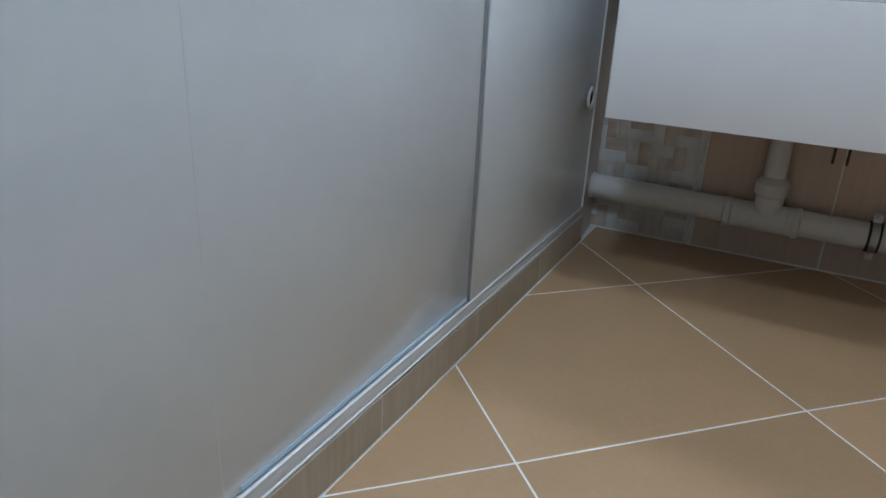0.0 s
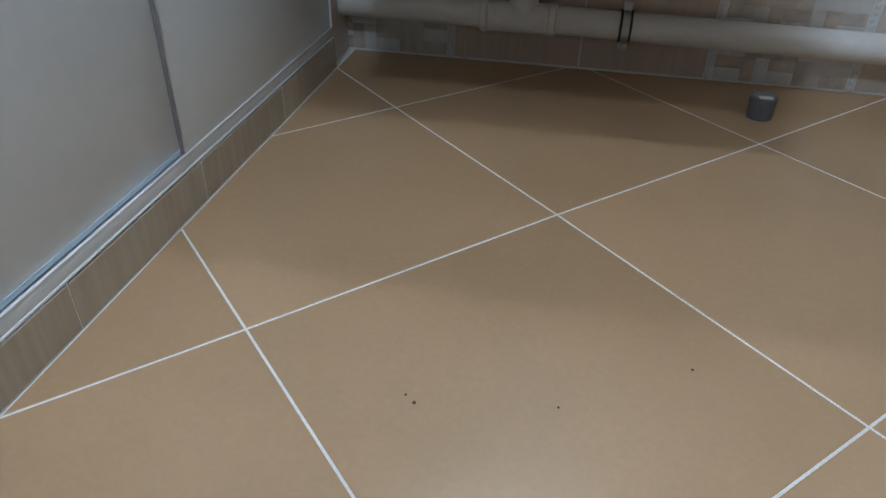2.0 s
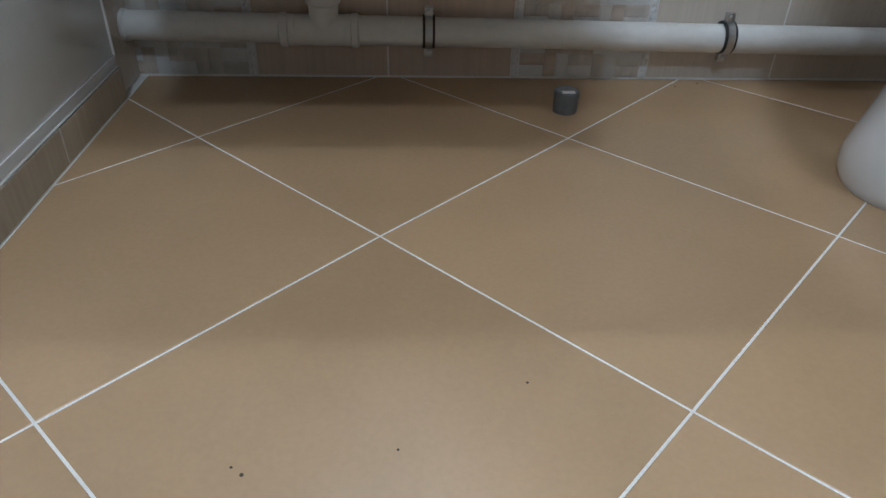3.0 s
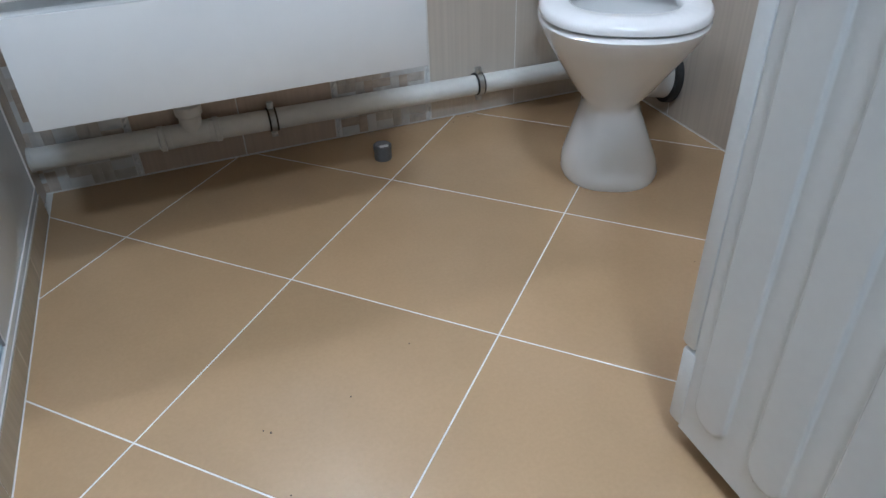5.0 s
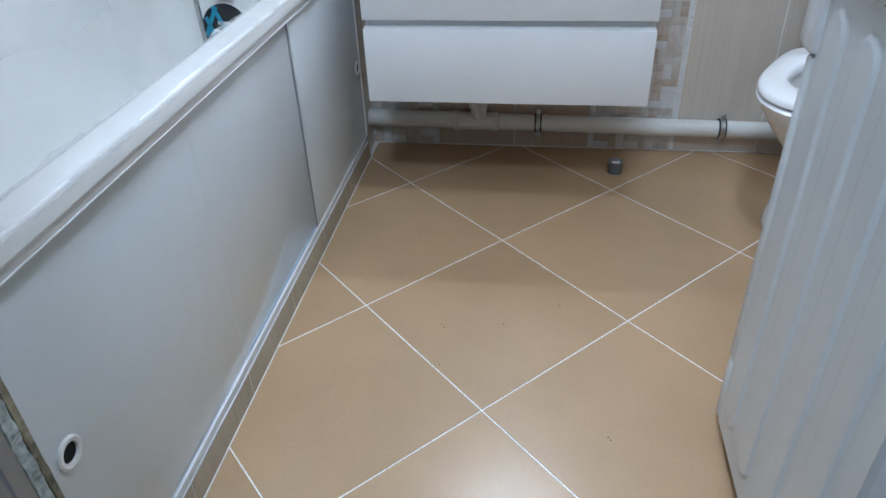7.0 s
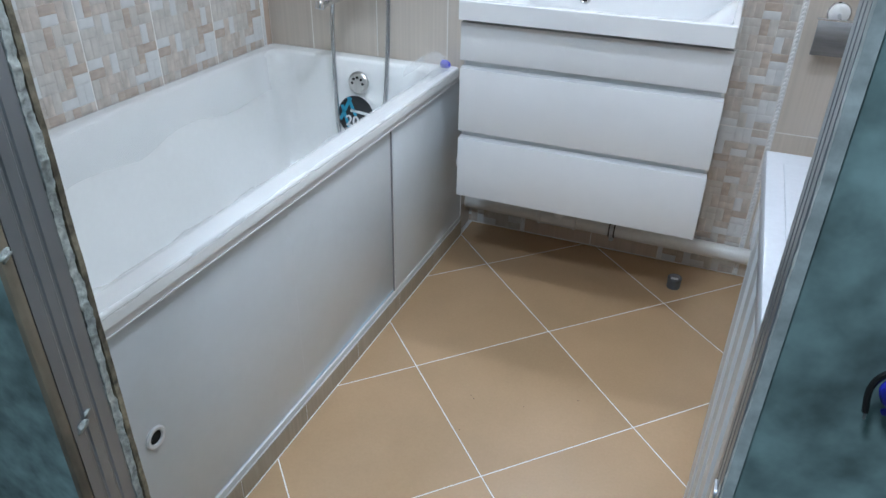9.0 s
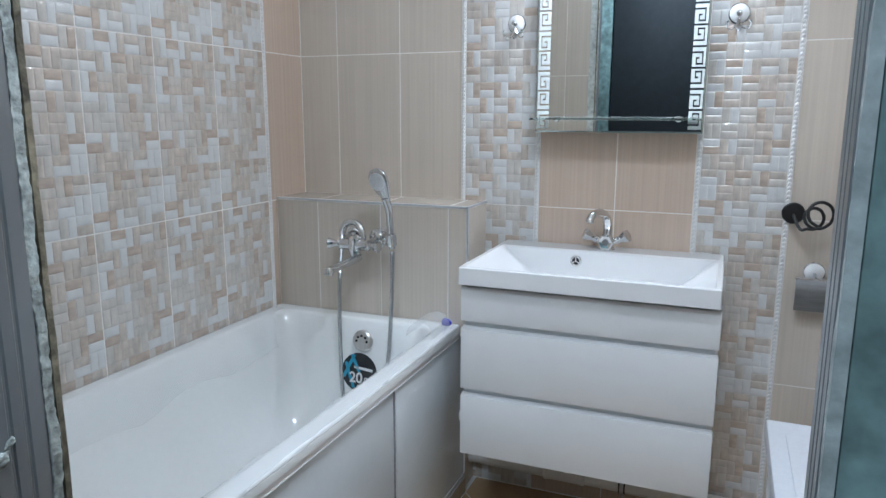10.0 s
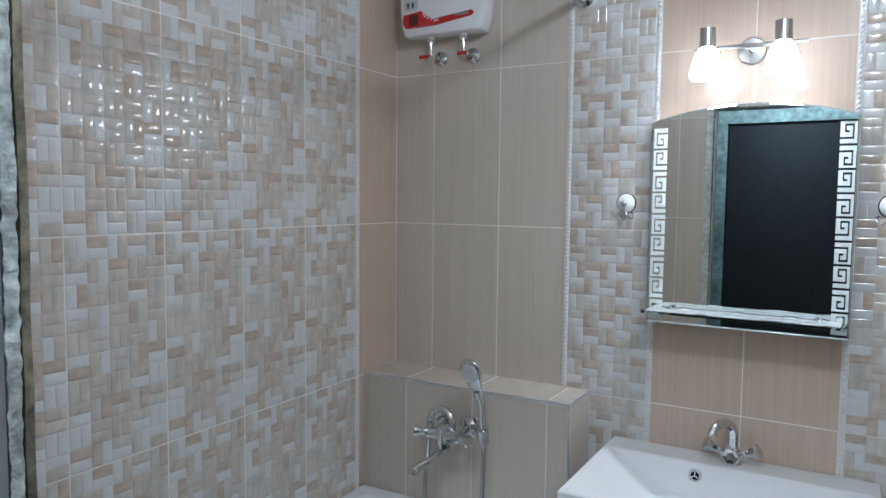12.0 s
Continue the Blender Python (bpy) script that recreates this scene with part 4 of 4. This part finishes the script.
bm = rings([[(0.532, y, z) for y, z in flap] + [(0.532, y + 0.0016, z) for y, z in flap[::-1]], [(0.636, y, z) for y, z in flap] + [(0.636, y + 0.0016, z) for y, z in flap[::-1]]])
part("flap", bm, dark_steel_m, tp, "curved steel cover flap")

# ---- toilet, standing askew in the corner ----
toilet = new("toilet")
toilet.matrix_world = pose(0.7215, 0.0395, 0, 0, 0, -30)
tagged(toilet, "white ceramic toilet with raised lid standing in the corner", "toilet")


def oval(hw, y0, y1, z, n=40, square=2.4, back=None):
    """A loop, rounder in front and squarer behind."""
    pts, mid, half = [], (y0 + y1) / 2, (y1 - y0) / 2
    for i in range(n):
        a = 2 * math.pi * i / n
        c, s = math.cos(a), math.sin(a)
        e = (back or square) if s > 0 else square
        pts.append((hw * math.copysign(abs(c) ** (2 / e), c), mid + half * math.copysign(abs(s) ** (2 / e), s), z))
    return pts


ped = [oval(0.111, 0.0, 0.275, 0.0), oval(0.114, -0.003, 0.278, 0.010), oval(0.108, 0.002, 0.274, 0.032), oval(0.092, 0.018, 0.266, 0.075), oval(0.077, 0.038, 0.260, 0.118), oval(0.064, 0.050, 0.255, 0.158), oval(0.064, 0.046, 0.262, 0.178),
       oval(0.092, 0.012, 0.285, 0.215), oval(0.128, -0.035, 0.312, 0.275), oval(0.157, -0.086, 0.322, 0.330), oval(0.171, -0.117, 0.325, 0.366), oval(0.174, -0.122, 0.325, 0.378), oval(0.168, -0.115, 0.32, 0.385),
       oval(0.120, -0.055, 0.215, 0.385), oval(0.116, -0.050, 0.212, 0.374), oval(0.112, -0.042, 0.205, 0.318), oval(0.07, 0.01, 0.16, 0.24), oval(0.045, 0.05, 0.13, 0.215)]
ped = [[(x + 0.010 * max(0, 1 - z / 0.16), y, z) for x, y, z in loop] for loop in ped]
part("bowl", rings(ped), ceramic_m, toilet, sharp=60)
part("water", rings([oval(0.085, -0.01, 0.18, 0.250), oval(0.085, -0.01, 0.18, 0.252)]), glass_m, toilet)
seat_rings = [oval(0.166, -0.110, 0.300, 0.3875, square=2.5, back=4), oval(0.1715, -0.117, 0.302, 0.391, square=2.5, back=4), oval(0.1715, -0.117, 0.302, 0.400, square=2.5, back=4), oval(0.164, -0.109, 0.298, 0.409, square=2.5, back=4),
              oval(0.118, -0.048, 0.205, 0.411), oval(0.108, -0.038, 0.196, 0.405), oval(0.108, -0.038, 0.196, 0.391), oval(0.116, -0.046, 0.204, 0.387)]
part("seat", rings(seat_rings + [seat_rings[0]], caps=(False, False)), seat_m, toilet, "white plastic seat", sharp=60)
for s in (-1, 1):
    part("hinge", tube([(s * 0.075 - 0.014, 0.305, 0.411), (s * 0.075 + 0.014, 0.305, 0.411)], 0.013, n=14, steps=0), seat_m, toilet)
lid = [(0.165 * math.copysign(abs(math.cos(a)) ** 0.75, math.cos(a)), 0.62 + 0.19 * math.copysign(abs(math.sin(a)) ** 0.75, math.sin(a))) for a in [2 * math.pi * i / 40 for i in range(40)]]
bm = prism(lid, 0.302, 0.322, "y", 0.006)
part("lid", bm, seat_m, toilet, "raised white plastic lid")
part("tank", box((-0.168, 0.340, 0.385), (0.168, 0.492, 0.735), 0.022, segments=4), ceramic_m, toilet)
part("tank_lid", box((-0.174, 0.334, 0.735), (0.174, 0.496, 0.765), 0.010, segments=3), ceramic_m, toilet)
part("flush_button", lathe((0, 0.415, 0.764), (0, 0, 1), [(0.022, 0), (0.022, 0.005), (0.018, 0.007)], n=24), chrome_m, toilet)
part("spigot", tube([(0.0, 0.24, 0.20), (0.02, 0.33, 0.175), (0.06, 0.40, 0.14)], 0.052, n=20), ceramic_m, toilet)
for s in (-1, 1):
    part("bolt_cap", lathe((s * 0.089, 0.15, 0.030), (s, 0, 0.5), [(0.010, 0), (0.010, 0.006), (0.006, 0.010)], n=14), seat_m, toilet)
drain = thing("toilet_drain", (EAST, 0.325, 0.11), "white drain sleeve entering the wall through a black ring", "pipe")
part("sleeve", tube([(0.985, 0.345, 0.125), (EAST, 0.325, 0.108)], 0.055, n=24, steps=0), pvc_m, drain)
part("ring", lathe((EAST - 0.022, 0.329, 0.111), (1, -0.18, -0.12), [(0.055, 0), (0.066, 0.002), (0.066, 0.02)], n=28), rubber_m, drain, "black rubber ring")

# ---- washing machine ----
WX0, WX1, WY0, WY1, WT = 0.425, 1.02, -1.03, -0.578, 0.85
wm = thing("washing_machine", (0.72, -0.8, 0), "white washing machine with ribbed steel side panel", "washing machine")
part("cabinet", box((WX0 + 0.012, WY0, 0.035), (WX1, WY1 - 0.028, 0.815), 0.006), steel_m, wm)
# the side sheet with raised round-ended ribs
bm = bmesh.new()
ys = np.linspace(WY0 + 0.002, WY1 - 0.026, 280)
zs = np.concatenate([np.linspace(0.035, 0.15, 30), np.linspace(0.17, 0.68, 9), np.linspace(0.70, 0.815, 30)])
CENTRES = [-0.655 - 0.0985 * k for k in range(4)]


def rib_height(y, z):
    h = 0.0
    for c in CENTRES:
        dz = max(0.11 - z, z - 0.745, 0)
        r = math.hypot(y - c, dz)
        h = max(h, min(1, max(0, (0.030 - r) / 0.0042)))
    return h * h * (3 - 2 * h) * 0.0054


grid = [[bm.verts.new((WX0 + 0.004 - rib_height(y, z), y, z)) for y in ys] for z in zs]
for a, b in zip(grid, grid[1:]):
    for i in range(len(ys) - 1):
        bm.faces.new((a[i], a[i + 1], b[i + 1], b[i]))
edge = bmesh.ops.extrude_edge_only(bm, edges=[e for e in bm.edges if e.is_boundary])
bmesh.ops.translate(bm, verts=[v for v in edge["geom"] if isinstance(v, bmesh.types.BMVert)], vec=(0.010, 0, 0))
part("side_panel", bm, steel_m, wm, "white pressed steel side with ribs", sharp=60)
part("front", box((WX0 + 0.001, WY1 - 0.026, 0.175), (WX1 - 0.001, WY1, 0.70), 0.006), steel_m, wm)
part("plinth", box((WX0 + 0.001, WY1 - 0.030, 0.040), (WX1 - 0.001, WY1 - 0.004, 0.172), 0.006), steel_m, wm)
ctrl = part("control_panel", box((WX0 - 0.006, WY1 - 0.03, 0.703), (WX1 + 0.002, WY1 + 0.022, 0.822), 0.009), seat_m, wm, "white plastic control panel")
part("knob", lathe((0.72, WY1 + 0.022, 0.765), (0, 1, 0), [(0.026, 0), (0.026, 0.016), (0.022, 0.02)], n=26), seat_m, ctrl)
door_r = part("door_ring", lathe((0.72, WY1, 0.46), (0, 1, 0), [(0.165, 0), (0.165, 0.012), (0.14, 0.03), (0.115, 0.02)], n=40), seat_m, wm)
part("door_glass", lathe((0.72, WY1 + 0.012, 0.46), (0, 1, 0), [(0.116, 0), (0.09, 0.006), (0.03, 0.01)], n=32), black_m, door_r)
part("top", box((WX0 - 0.013, WY0, 0.818), (WX1 + 0.002, WY1 + 0.040, WT), 0.004, segments=2), laminate_m, wm, "pale grey laminate top")
part("top_inset", box((WX0 + 0.012, WY0 + 0.03, WT - 0.002), (WX1 - 0.025, WY1 - 0.012, WT + 0.0012), 0.001), laminate_m, wm)
for x in (WX0 + 0.05, WX1 - 0.05):
    for y in (WY0 + 0.05, WY1 - 0.055):
        part("foot", lathe((x, y, 0), (0, 0, 1), [(0.020, 0), (0.021, 0.004), (0.018, 0.018), (0.007, 0.02), (0.007, 0.038)], n=16), rubber_m, wm, "black rubber foot")
info = part("info_label", box((WX0 - 0.0012, -0.79, 0.803), (WX0 + 0.002, -0.668, 0.840), 0.0005), print_m, wm, "white paper label")
for k in range(5):
    for y in (-0.782, -0.742, -0.704):
        part("print_bar", box((WX0 - 0.0018, y, 0.8075 + 0.006 * k), (WX0 - 0.001, y + 0.018 + 0.005 * ((k * 7 + int(-y * 100)) % 3), 0.8095 + 0.006 * k)), grey_print_m, info)


# cable hanging on the corridor wall
cable = thing("cable_end", (0.465, SOUTH_OUT, 0.96), "blue and black cable end out of the green wall", "cable")
WY = SOUTH_OUT - 0.006
part("black_wire", tube([(0.486, WY, 0.982), (0.474, WY - 0.010, 0.982), (0.460, WY - 0.014, 0.974), (0.456, WY - 0.012, 0.960), (0.459, WY - 0.010, 0.940)], 0.0022, n=8), black_m, cable)
part("blue_wire", tube([(0.486, WY, 0.978), (0.470, WY - 0.012, 0.974), (0.462, WY - 0.016, 0.966), (0.466, WY - 0.014, 0.955), (0.474, WY - 0.010, 0.947), (0.470, WY - 0.006, 0.940)], 0.0026, n=8), blue_m, cable)
part("copper_end", tube([(0.4592, WY - 0.010, 0.941), (0.4600, WY - 0.010, 0.934)], 0.0010, n=6, steps=0), zinc_m, cable)

# crumbs on the floor
rng = random.Random(11)
bm = bmesh.new()
for x, y in [(-0.115, -0.350), (0.148, -0.257), (-0.105, -0.358), (0.024, -0.335), (0.240, -0.642), (0.236, -0.636), (0.733, -0.258), (-0.099, -0.478), (0.55, 0.53), (0.60, 0.545), (0.64, 0.54)]:
    r = rng.uniform(0.0009, 0.0021)
    merge(bm, lathe((x, y, -0.0002), (0, 0, 1), [(r, 0), (r * 0.8, r * 0.6), (r * 0.2, r * 0.8)], n=6))
solo("floor_crumbs", bm, dirt_m, "a few dark crumbs scattered on the floor tiles", "crumbs", kind="stuff")

# ---- tiles ----


def plain_tile(w, h, m):
    """A wall tile with softened edges; its front is at y = 0 and looks along -y."""
    def loop(i, y):
        return [(i, y, i), (w - i, y, i), (w - i, y, h - i), (i, y, h - i)]
    bm = rings([loop(0, 0.006), loop(0, 0.0007), loop(0.0012, 0)])
    return finish(bm, "tile", m, smooth=False)


def mosaic_tile(w, h, seed, cols=5):
    """A relief tile: 5 cm squares of two pillowed bars each, woven upright and level by turns."""
    rng = random.Random(seed)
    rows = max(1, round(h / (w / cols)))
    verts, faces, slots = [], [], []
    us = (0, 0.03, 0.08, 0.17, 0.5, 0.83, 0.92, 0.97, 1)

    def pillow(x0, z0, x1, z1, slot):
        b = len(verts)
        g = 0.0001
        x0, z0, x1, z1 = x0 + g, z0 + g, x1 - g, z1 - g
        t = rng.uniform(-0.00025, 0.00025)
        for v in us:
            for u in us:
                k = (1 - abs(2 * u - 1) ** 5) * (1 - abs(2 * v - 1) ** 5)
                verts.append((x0 + u * (x1 - x0), 0.0003 - 0.0013 * k - 0.0003 * (1 - (2 * u - 1) ** 2) * (1 - (2 * v - 1) ** 2) + t * (u - 0.5) * k, z0 + v * (z1 - z0)))
        for j in range(8):
            for i in range(8):
                a = b + j * 9 + i
                faces.append((a, a + 1, a + 10, a + 9))
                slots.append(slot)

    sx, sz = w / cols, h / rows
    for j in range(rows):
        for i in range(cols):
            a, b = rng.choice(((0, 2), (0, 2), (0, 1), (0, 3), (3, 1), (1, 2), (0, 0), (1, 1), (0, 1), (3, 3)))
            if rng.random() < 0.5:
                a, b = b, a
            split = 0.5
            if (i + j) % 2:
                pillow(i * sx, j * sz, (i + split) * sx, (j + 1) * sz, a)
                pillow((i + split) * sx, j * sz, (i + 1) * sx, (j + 1) * sz, b)
            else:
                pillow(i * sx, j * sz, (i + 1) * sx, (j + split) * sz, b)
                pillow(i * sx, (j + split) * sz, (i + 1) * sx, (j + 1) * sz, a)
    b = len(verts)
    for y in (0.0005, 0.006):
        verts.extend(((0, y, 0), (w, y, 0), (w, y, h), (0, y, h)))
    faces.append((b, b + 1, b + 2, b + 3))
    faces.extend((b + i, b + 4 + i, b + 4 + (i + 1) % 4, b + (i + 1) % 4) for i in range(4))
    slots.extend([0] * 5)
    me = bpy.data.meshes.new("tile")
    me.from_pydata(verts, [], faces)
    for m in mosaic_ms:
        me.materials.append(m)
    me.polygons.foreach_set("material_index", slots)
    me.polygons.foreach_set("use_smooth", [True] * len(faces))
    return me


SHARED = {}


def lay_tile(parent, kind, at, rz, w, h, pick=0):
    key = (kind, round(w, 3), round(h, 3), pick)
    if key not in SHARED:
        if kind == "mosaic":
            SHARED[key] = mosaic_tile(w, h, 31 + pick, max(1, round(w / 0.0488)))
        else:
            SHARED[key] = plain_tile(w, h, {"beige": beige_m, "peach": peach_m, "plinth": plinth_m}[kind])
    ob = new("tile", SHARED[key])
    ob.parent = parent
    ob.matrix_basis = pose(*at, 0, 0, rz)
    return ob


J = 0.0024
ROWS_Z = [0.002, 0.512, 1.020, 1.526, 2.032, 2.538, 2.598]


def bead_strip(h):
    bm = bmesh.new()
    n = int(h / 0.0125)
    box((-0.0062, -0.0015, 0), (0.0062, 0.004, h), bm=bm)
    for k in range(n):
        z = (k + 0.5) * h / n
        rings([[(r * math.cos(math.pi * i / 3) * 0.9, -0.001 - y, z + (r * math.sin(math.pi * i / 3)) + 0.0022 * (math.cos(math.pi * i / 3))) for i in range(6)] for r, y in ((0.0060, 0), (0.0052, 0.0028), (0.0025, 0.0044))], bm, caps=(False, True))
    return finish(bm, "bead_trim", bead_m)


BEADS = bead_strip(2.596)


def lay_bead(parent, at, rz):
    ob = new("bead_trim", BEADS)
    ob.parent = parent
    ob.matrix_basis = pose(*at, 0, 0, rz)
    tagged(ob, "white beaded ceramic strip")


# north wall, column by column
COLUMNS = [(WEST, -1.0, "beige"), (-1.0, -0.752, "beige"), (-0.752, -0.522, "beige"), (-0.508, -0.262, "mosaic"), (-0.248, 0.0, "peach"), (0.0, 0.236, "peach"),
           (0.250, 0.488, "mosaic"), (0.502, 0.752, "beige"), (0.752, 1.002, "beige"), (1.002, 1.09, "beige")]
for c, (x0, x1, kind) in enumerate(COLUMNS):
    for r, (z0, z1) in enumerate(zip(ROWS_Z, ROWS_Z[1:])):
        if x1 < -0.5 and z1 < 1.1:
            continue
        lay_tile(wall_north, kind, (x0 + J / 2, NORTH, z0 + J / 2), 0, x1 - x0 - J, z1 - z0 - J, c % 2 if kind == "mosaic" else 0)
for x in (-0.515, -0.255, 0.243, 0.495):
    lay_bead(wall_north, (x, NORTH, 0.002), 0)
# west wall
y = 0.338
edges = []
while y > SOUTH + 0.01:
    edges.append((max(y - 0.2455, SOUTH), y))
    y -= 0.2455
for c, (y0, y1) in enumerate(edges):
    for r, (z0, z1) in enumerate(zip(ROWS_Z, ROWS_Z[1:])):
        if z1 > RIM:
            lay_tile(wall_west, "mosaic", (WEST, y0 + 0.0017, z0 + 0.0017), 90, y1 - y0 - 0.0034, z1 - z0 - 0.0034)
lay_bead(wall_west, (WEST, 0.346, 0.002), 90)
for z0, z1 in zip(ROWS_Z[1:], ROWS_Z[2:]):
    lay_tile(wall_west, "peach", (WEST, 0.354 + J / 2, z0 + J / 2), 90, NORTH - 0.354 - J, z1 - z0 - J)
# south wall inside, seen in the mirror, and east wall
for a, b in ((WEST, -0.79), (-0.79, -0.54), (-0.54, DOOR_W - 0.007), (DOOR_E + 0.025, 0.65), (0.65, 0.90), (0.90, EAST)):
    for z0, z1 in zip(ROWS_Z, ROWS_Z[1:]):
        lay_tile(wall_south, "beige", (b - J / 2, SOUTH, z0 + J / 2), 180, b - a - J, z1 - z0 - J)
for a, b in ((DOOR_W - 0.012, -0.13), (-0.13, 0.12), (0.12, DOOR_E + 0.025)):
    lay_tile(wall_south, "beige", (b - J / 2, SOUTH, DOOR_TOP + 0.022), 180, b - a - J, 2.598 - DOOR_TOP - 0.022)
y = NORTH
while y > SOUTH + 0.01:
    y0 = max(y - 0.25, SOUTH)
    for z0, z1 in zip(ROWS_Z, ROWS_Z[1:]):
        lay_tile(wall_east, "beige", (EAST, y - J / 2, z0 + J / 2), -90, y - y0 - J, z1 - z0 - J)
    y = y0
# ledge: front, side and top
for x0, x1 in ((WEST, -0.985), (-0.985, -0.742), (-0.742, -0.497), (-0.497, BOX_E - 0.004)):
    lay_tile(ledge, "beige", (x0 + J / 2, TUB_N, RIM - 0.03), 0, x1 - x0 - J, BOX_Z - 0.008 - RIM + 0.03)
    ob = lay_tile(ledge, "beige", (x0 + J / 2, TUB_N + 0.005, BOX_Z), 0, x1 - x0 - J, NORTH - TUB_N - 0.006)
    ob.matrix_basis = pose(x0 + J / 2, TUB_N + 0.005, BOX_Z, -90, 0, 0)
lay_tile(ledge, "beige", (BOX_E, TUB_N + 0.006, RIM - 0.03), 90, NORTH - TUB_N - 0.008, BOX_Z - 0.008 - RIM + 0.03)
lay_tile(ledge, "beige", (-0.468, TUB_N + 0.024, 0.002), 90, NORTH - TUB_N - 0.026, 0.60)

# plinth of cut tiles under the tub panels
KX = -0.456
plinth = solo("tub_plinth", box((KX - 0.05, SOUTH + 0.002, 0.0), (KX - 0.0012, 0.440, 0.057)), grout_m, "low plinth of cut beige tiles under the bathtub panels", "plinth", kind="structure", smooth=False)
cuts = [SOUTH + 0.004, -0.86, -0.60, -0.334, -0.066, 0.200, 0.457]
for a, b in zip(cuts, cuts[1:]):
    lay_tile(plinth, "plinth", (KX, a + 0.001, 0.002), 90, b - a - 0.002, 0.055)

# floor tiles, laid diagonally and cut at the walls
SIDE = 0.42
DIAG = SIDE / math.sqrt(2)
LIMIT = (KX + 0.0014, -1.23, EAST - 0.0014, NORTH - 0.0012)


def clip(poly, axis, limit, keep_less):
    out = []
    for p, q in zip(poly, poly[1:] + poly[:1]):
        inside_p = (p[axis] <= limit) == keep_less
        inside_q = (q[axis] <= limit) == keep_less
        if inside_p:
            out.append(p)
        if inside_p != inside_q:
            t = (limit - p[axis]) / (q[axis] - p[axis])
            out.append(tuple(p[k] + t * (q[k] - p[k]) for k in (0, 1)))
    return out


WHOLE = {}
# crossings that the tiler set a few millimetres off the lattice
ASTRAY = {(0, 0): (-0.001, 0.005)}


def crossing(m, n, dx, dy):
    ox, oy = ASTRAY.get((m, n), (0.0, 0.0))
    return (m * DIAG + ox + dx, n * DIAG + oy + dy)


for i in range(-6, 7):
    for j in range(-6, 7):
        m, n, gap = i + j + 1, i - j, 0.0021
        poly = [crossing(m - 1, n, gap, 0), crossing(m, n - 1, 0, gap), crossing(m + 1, n, -gap, 0), crossing(m, n + 1, 0, -gap)]
        regular = not any((m + a, n + b) in ASTRAY for a, b in ((-1, 0), (0, -1), (1, 0), (0, 1)))
        whole = poly
        for axis, limit, less in ((0, LIMIT[0], False), (0, LIMIT[2], True), (1, LIMIT[1], False), (1, LIMIT[3], True)):
            poly = clip(poly, axis, limit, less) if poly else poly
        if len(poly) < 3:
            continue
        mx, my = sum(p[0] for p in poly) / len(poly), sum(p[1] for p in poly) / len(poly)
        size = max(math.hypot(p[0] - mx, p[1] - my) for p in poly)
        if size < 0.02:
            continue

        def ring_at(inset, z):
            k = 1 - inset / size
            return [((p[0] - mx) * k, (p[1] - my) * k, z) for p in poly]
        key = regular and poly == whole
        if not key or key not in WHOLE:
            me = finish(rings([ring_at(0, -0.008), ring_at(0, -0.0006), ring_at(0.0014, 0)]), "tile", floor_tile_m, smooth=False)
            if key:
                WHOLE[key] = me
        ob = new("tile", WHOLE[key] if key else me)
        ob.parent = floor
        ob.location = (mx, my, 0)
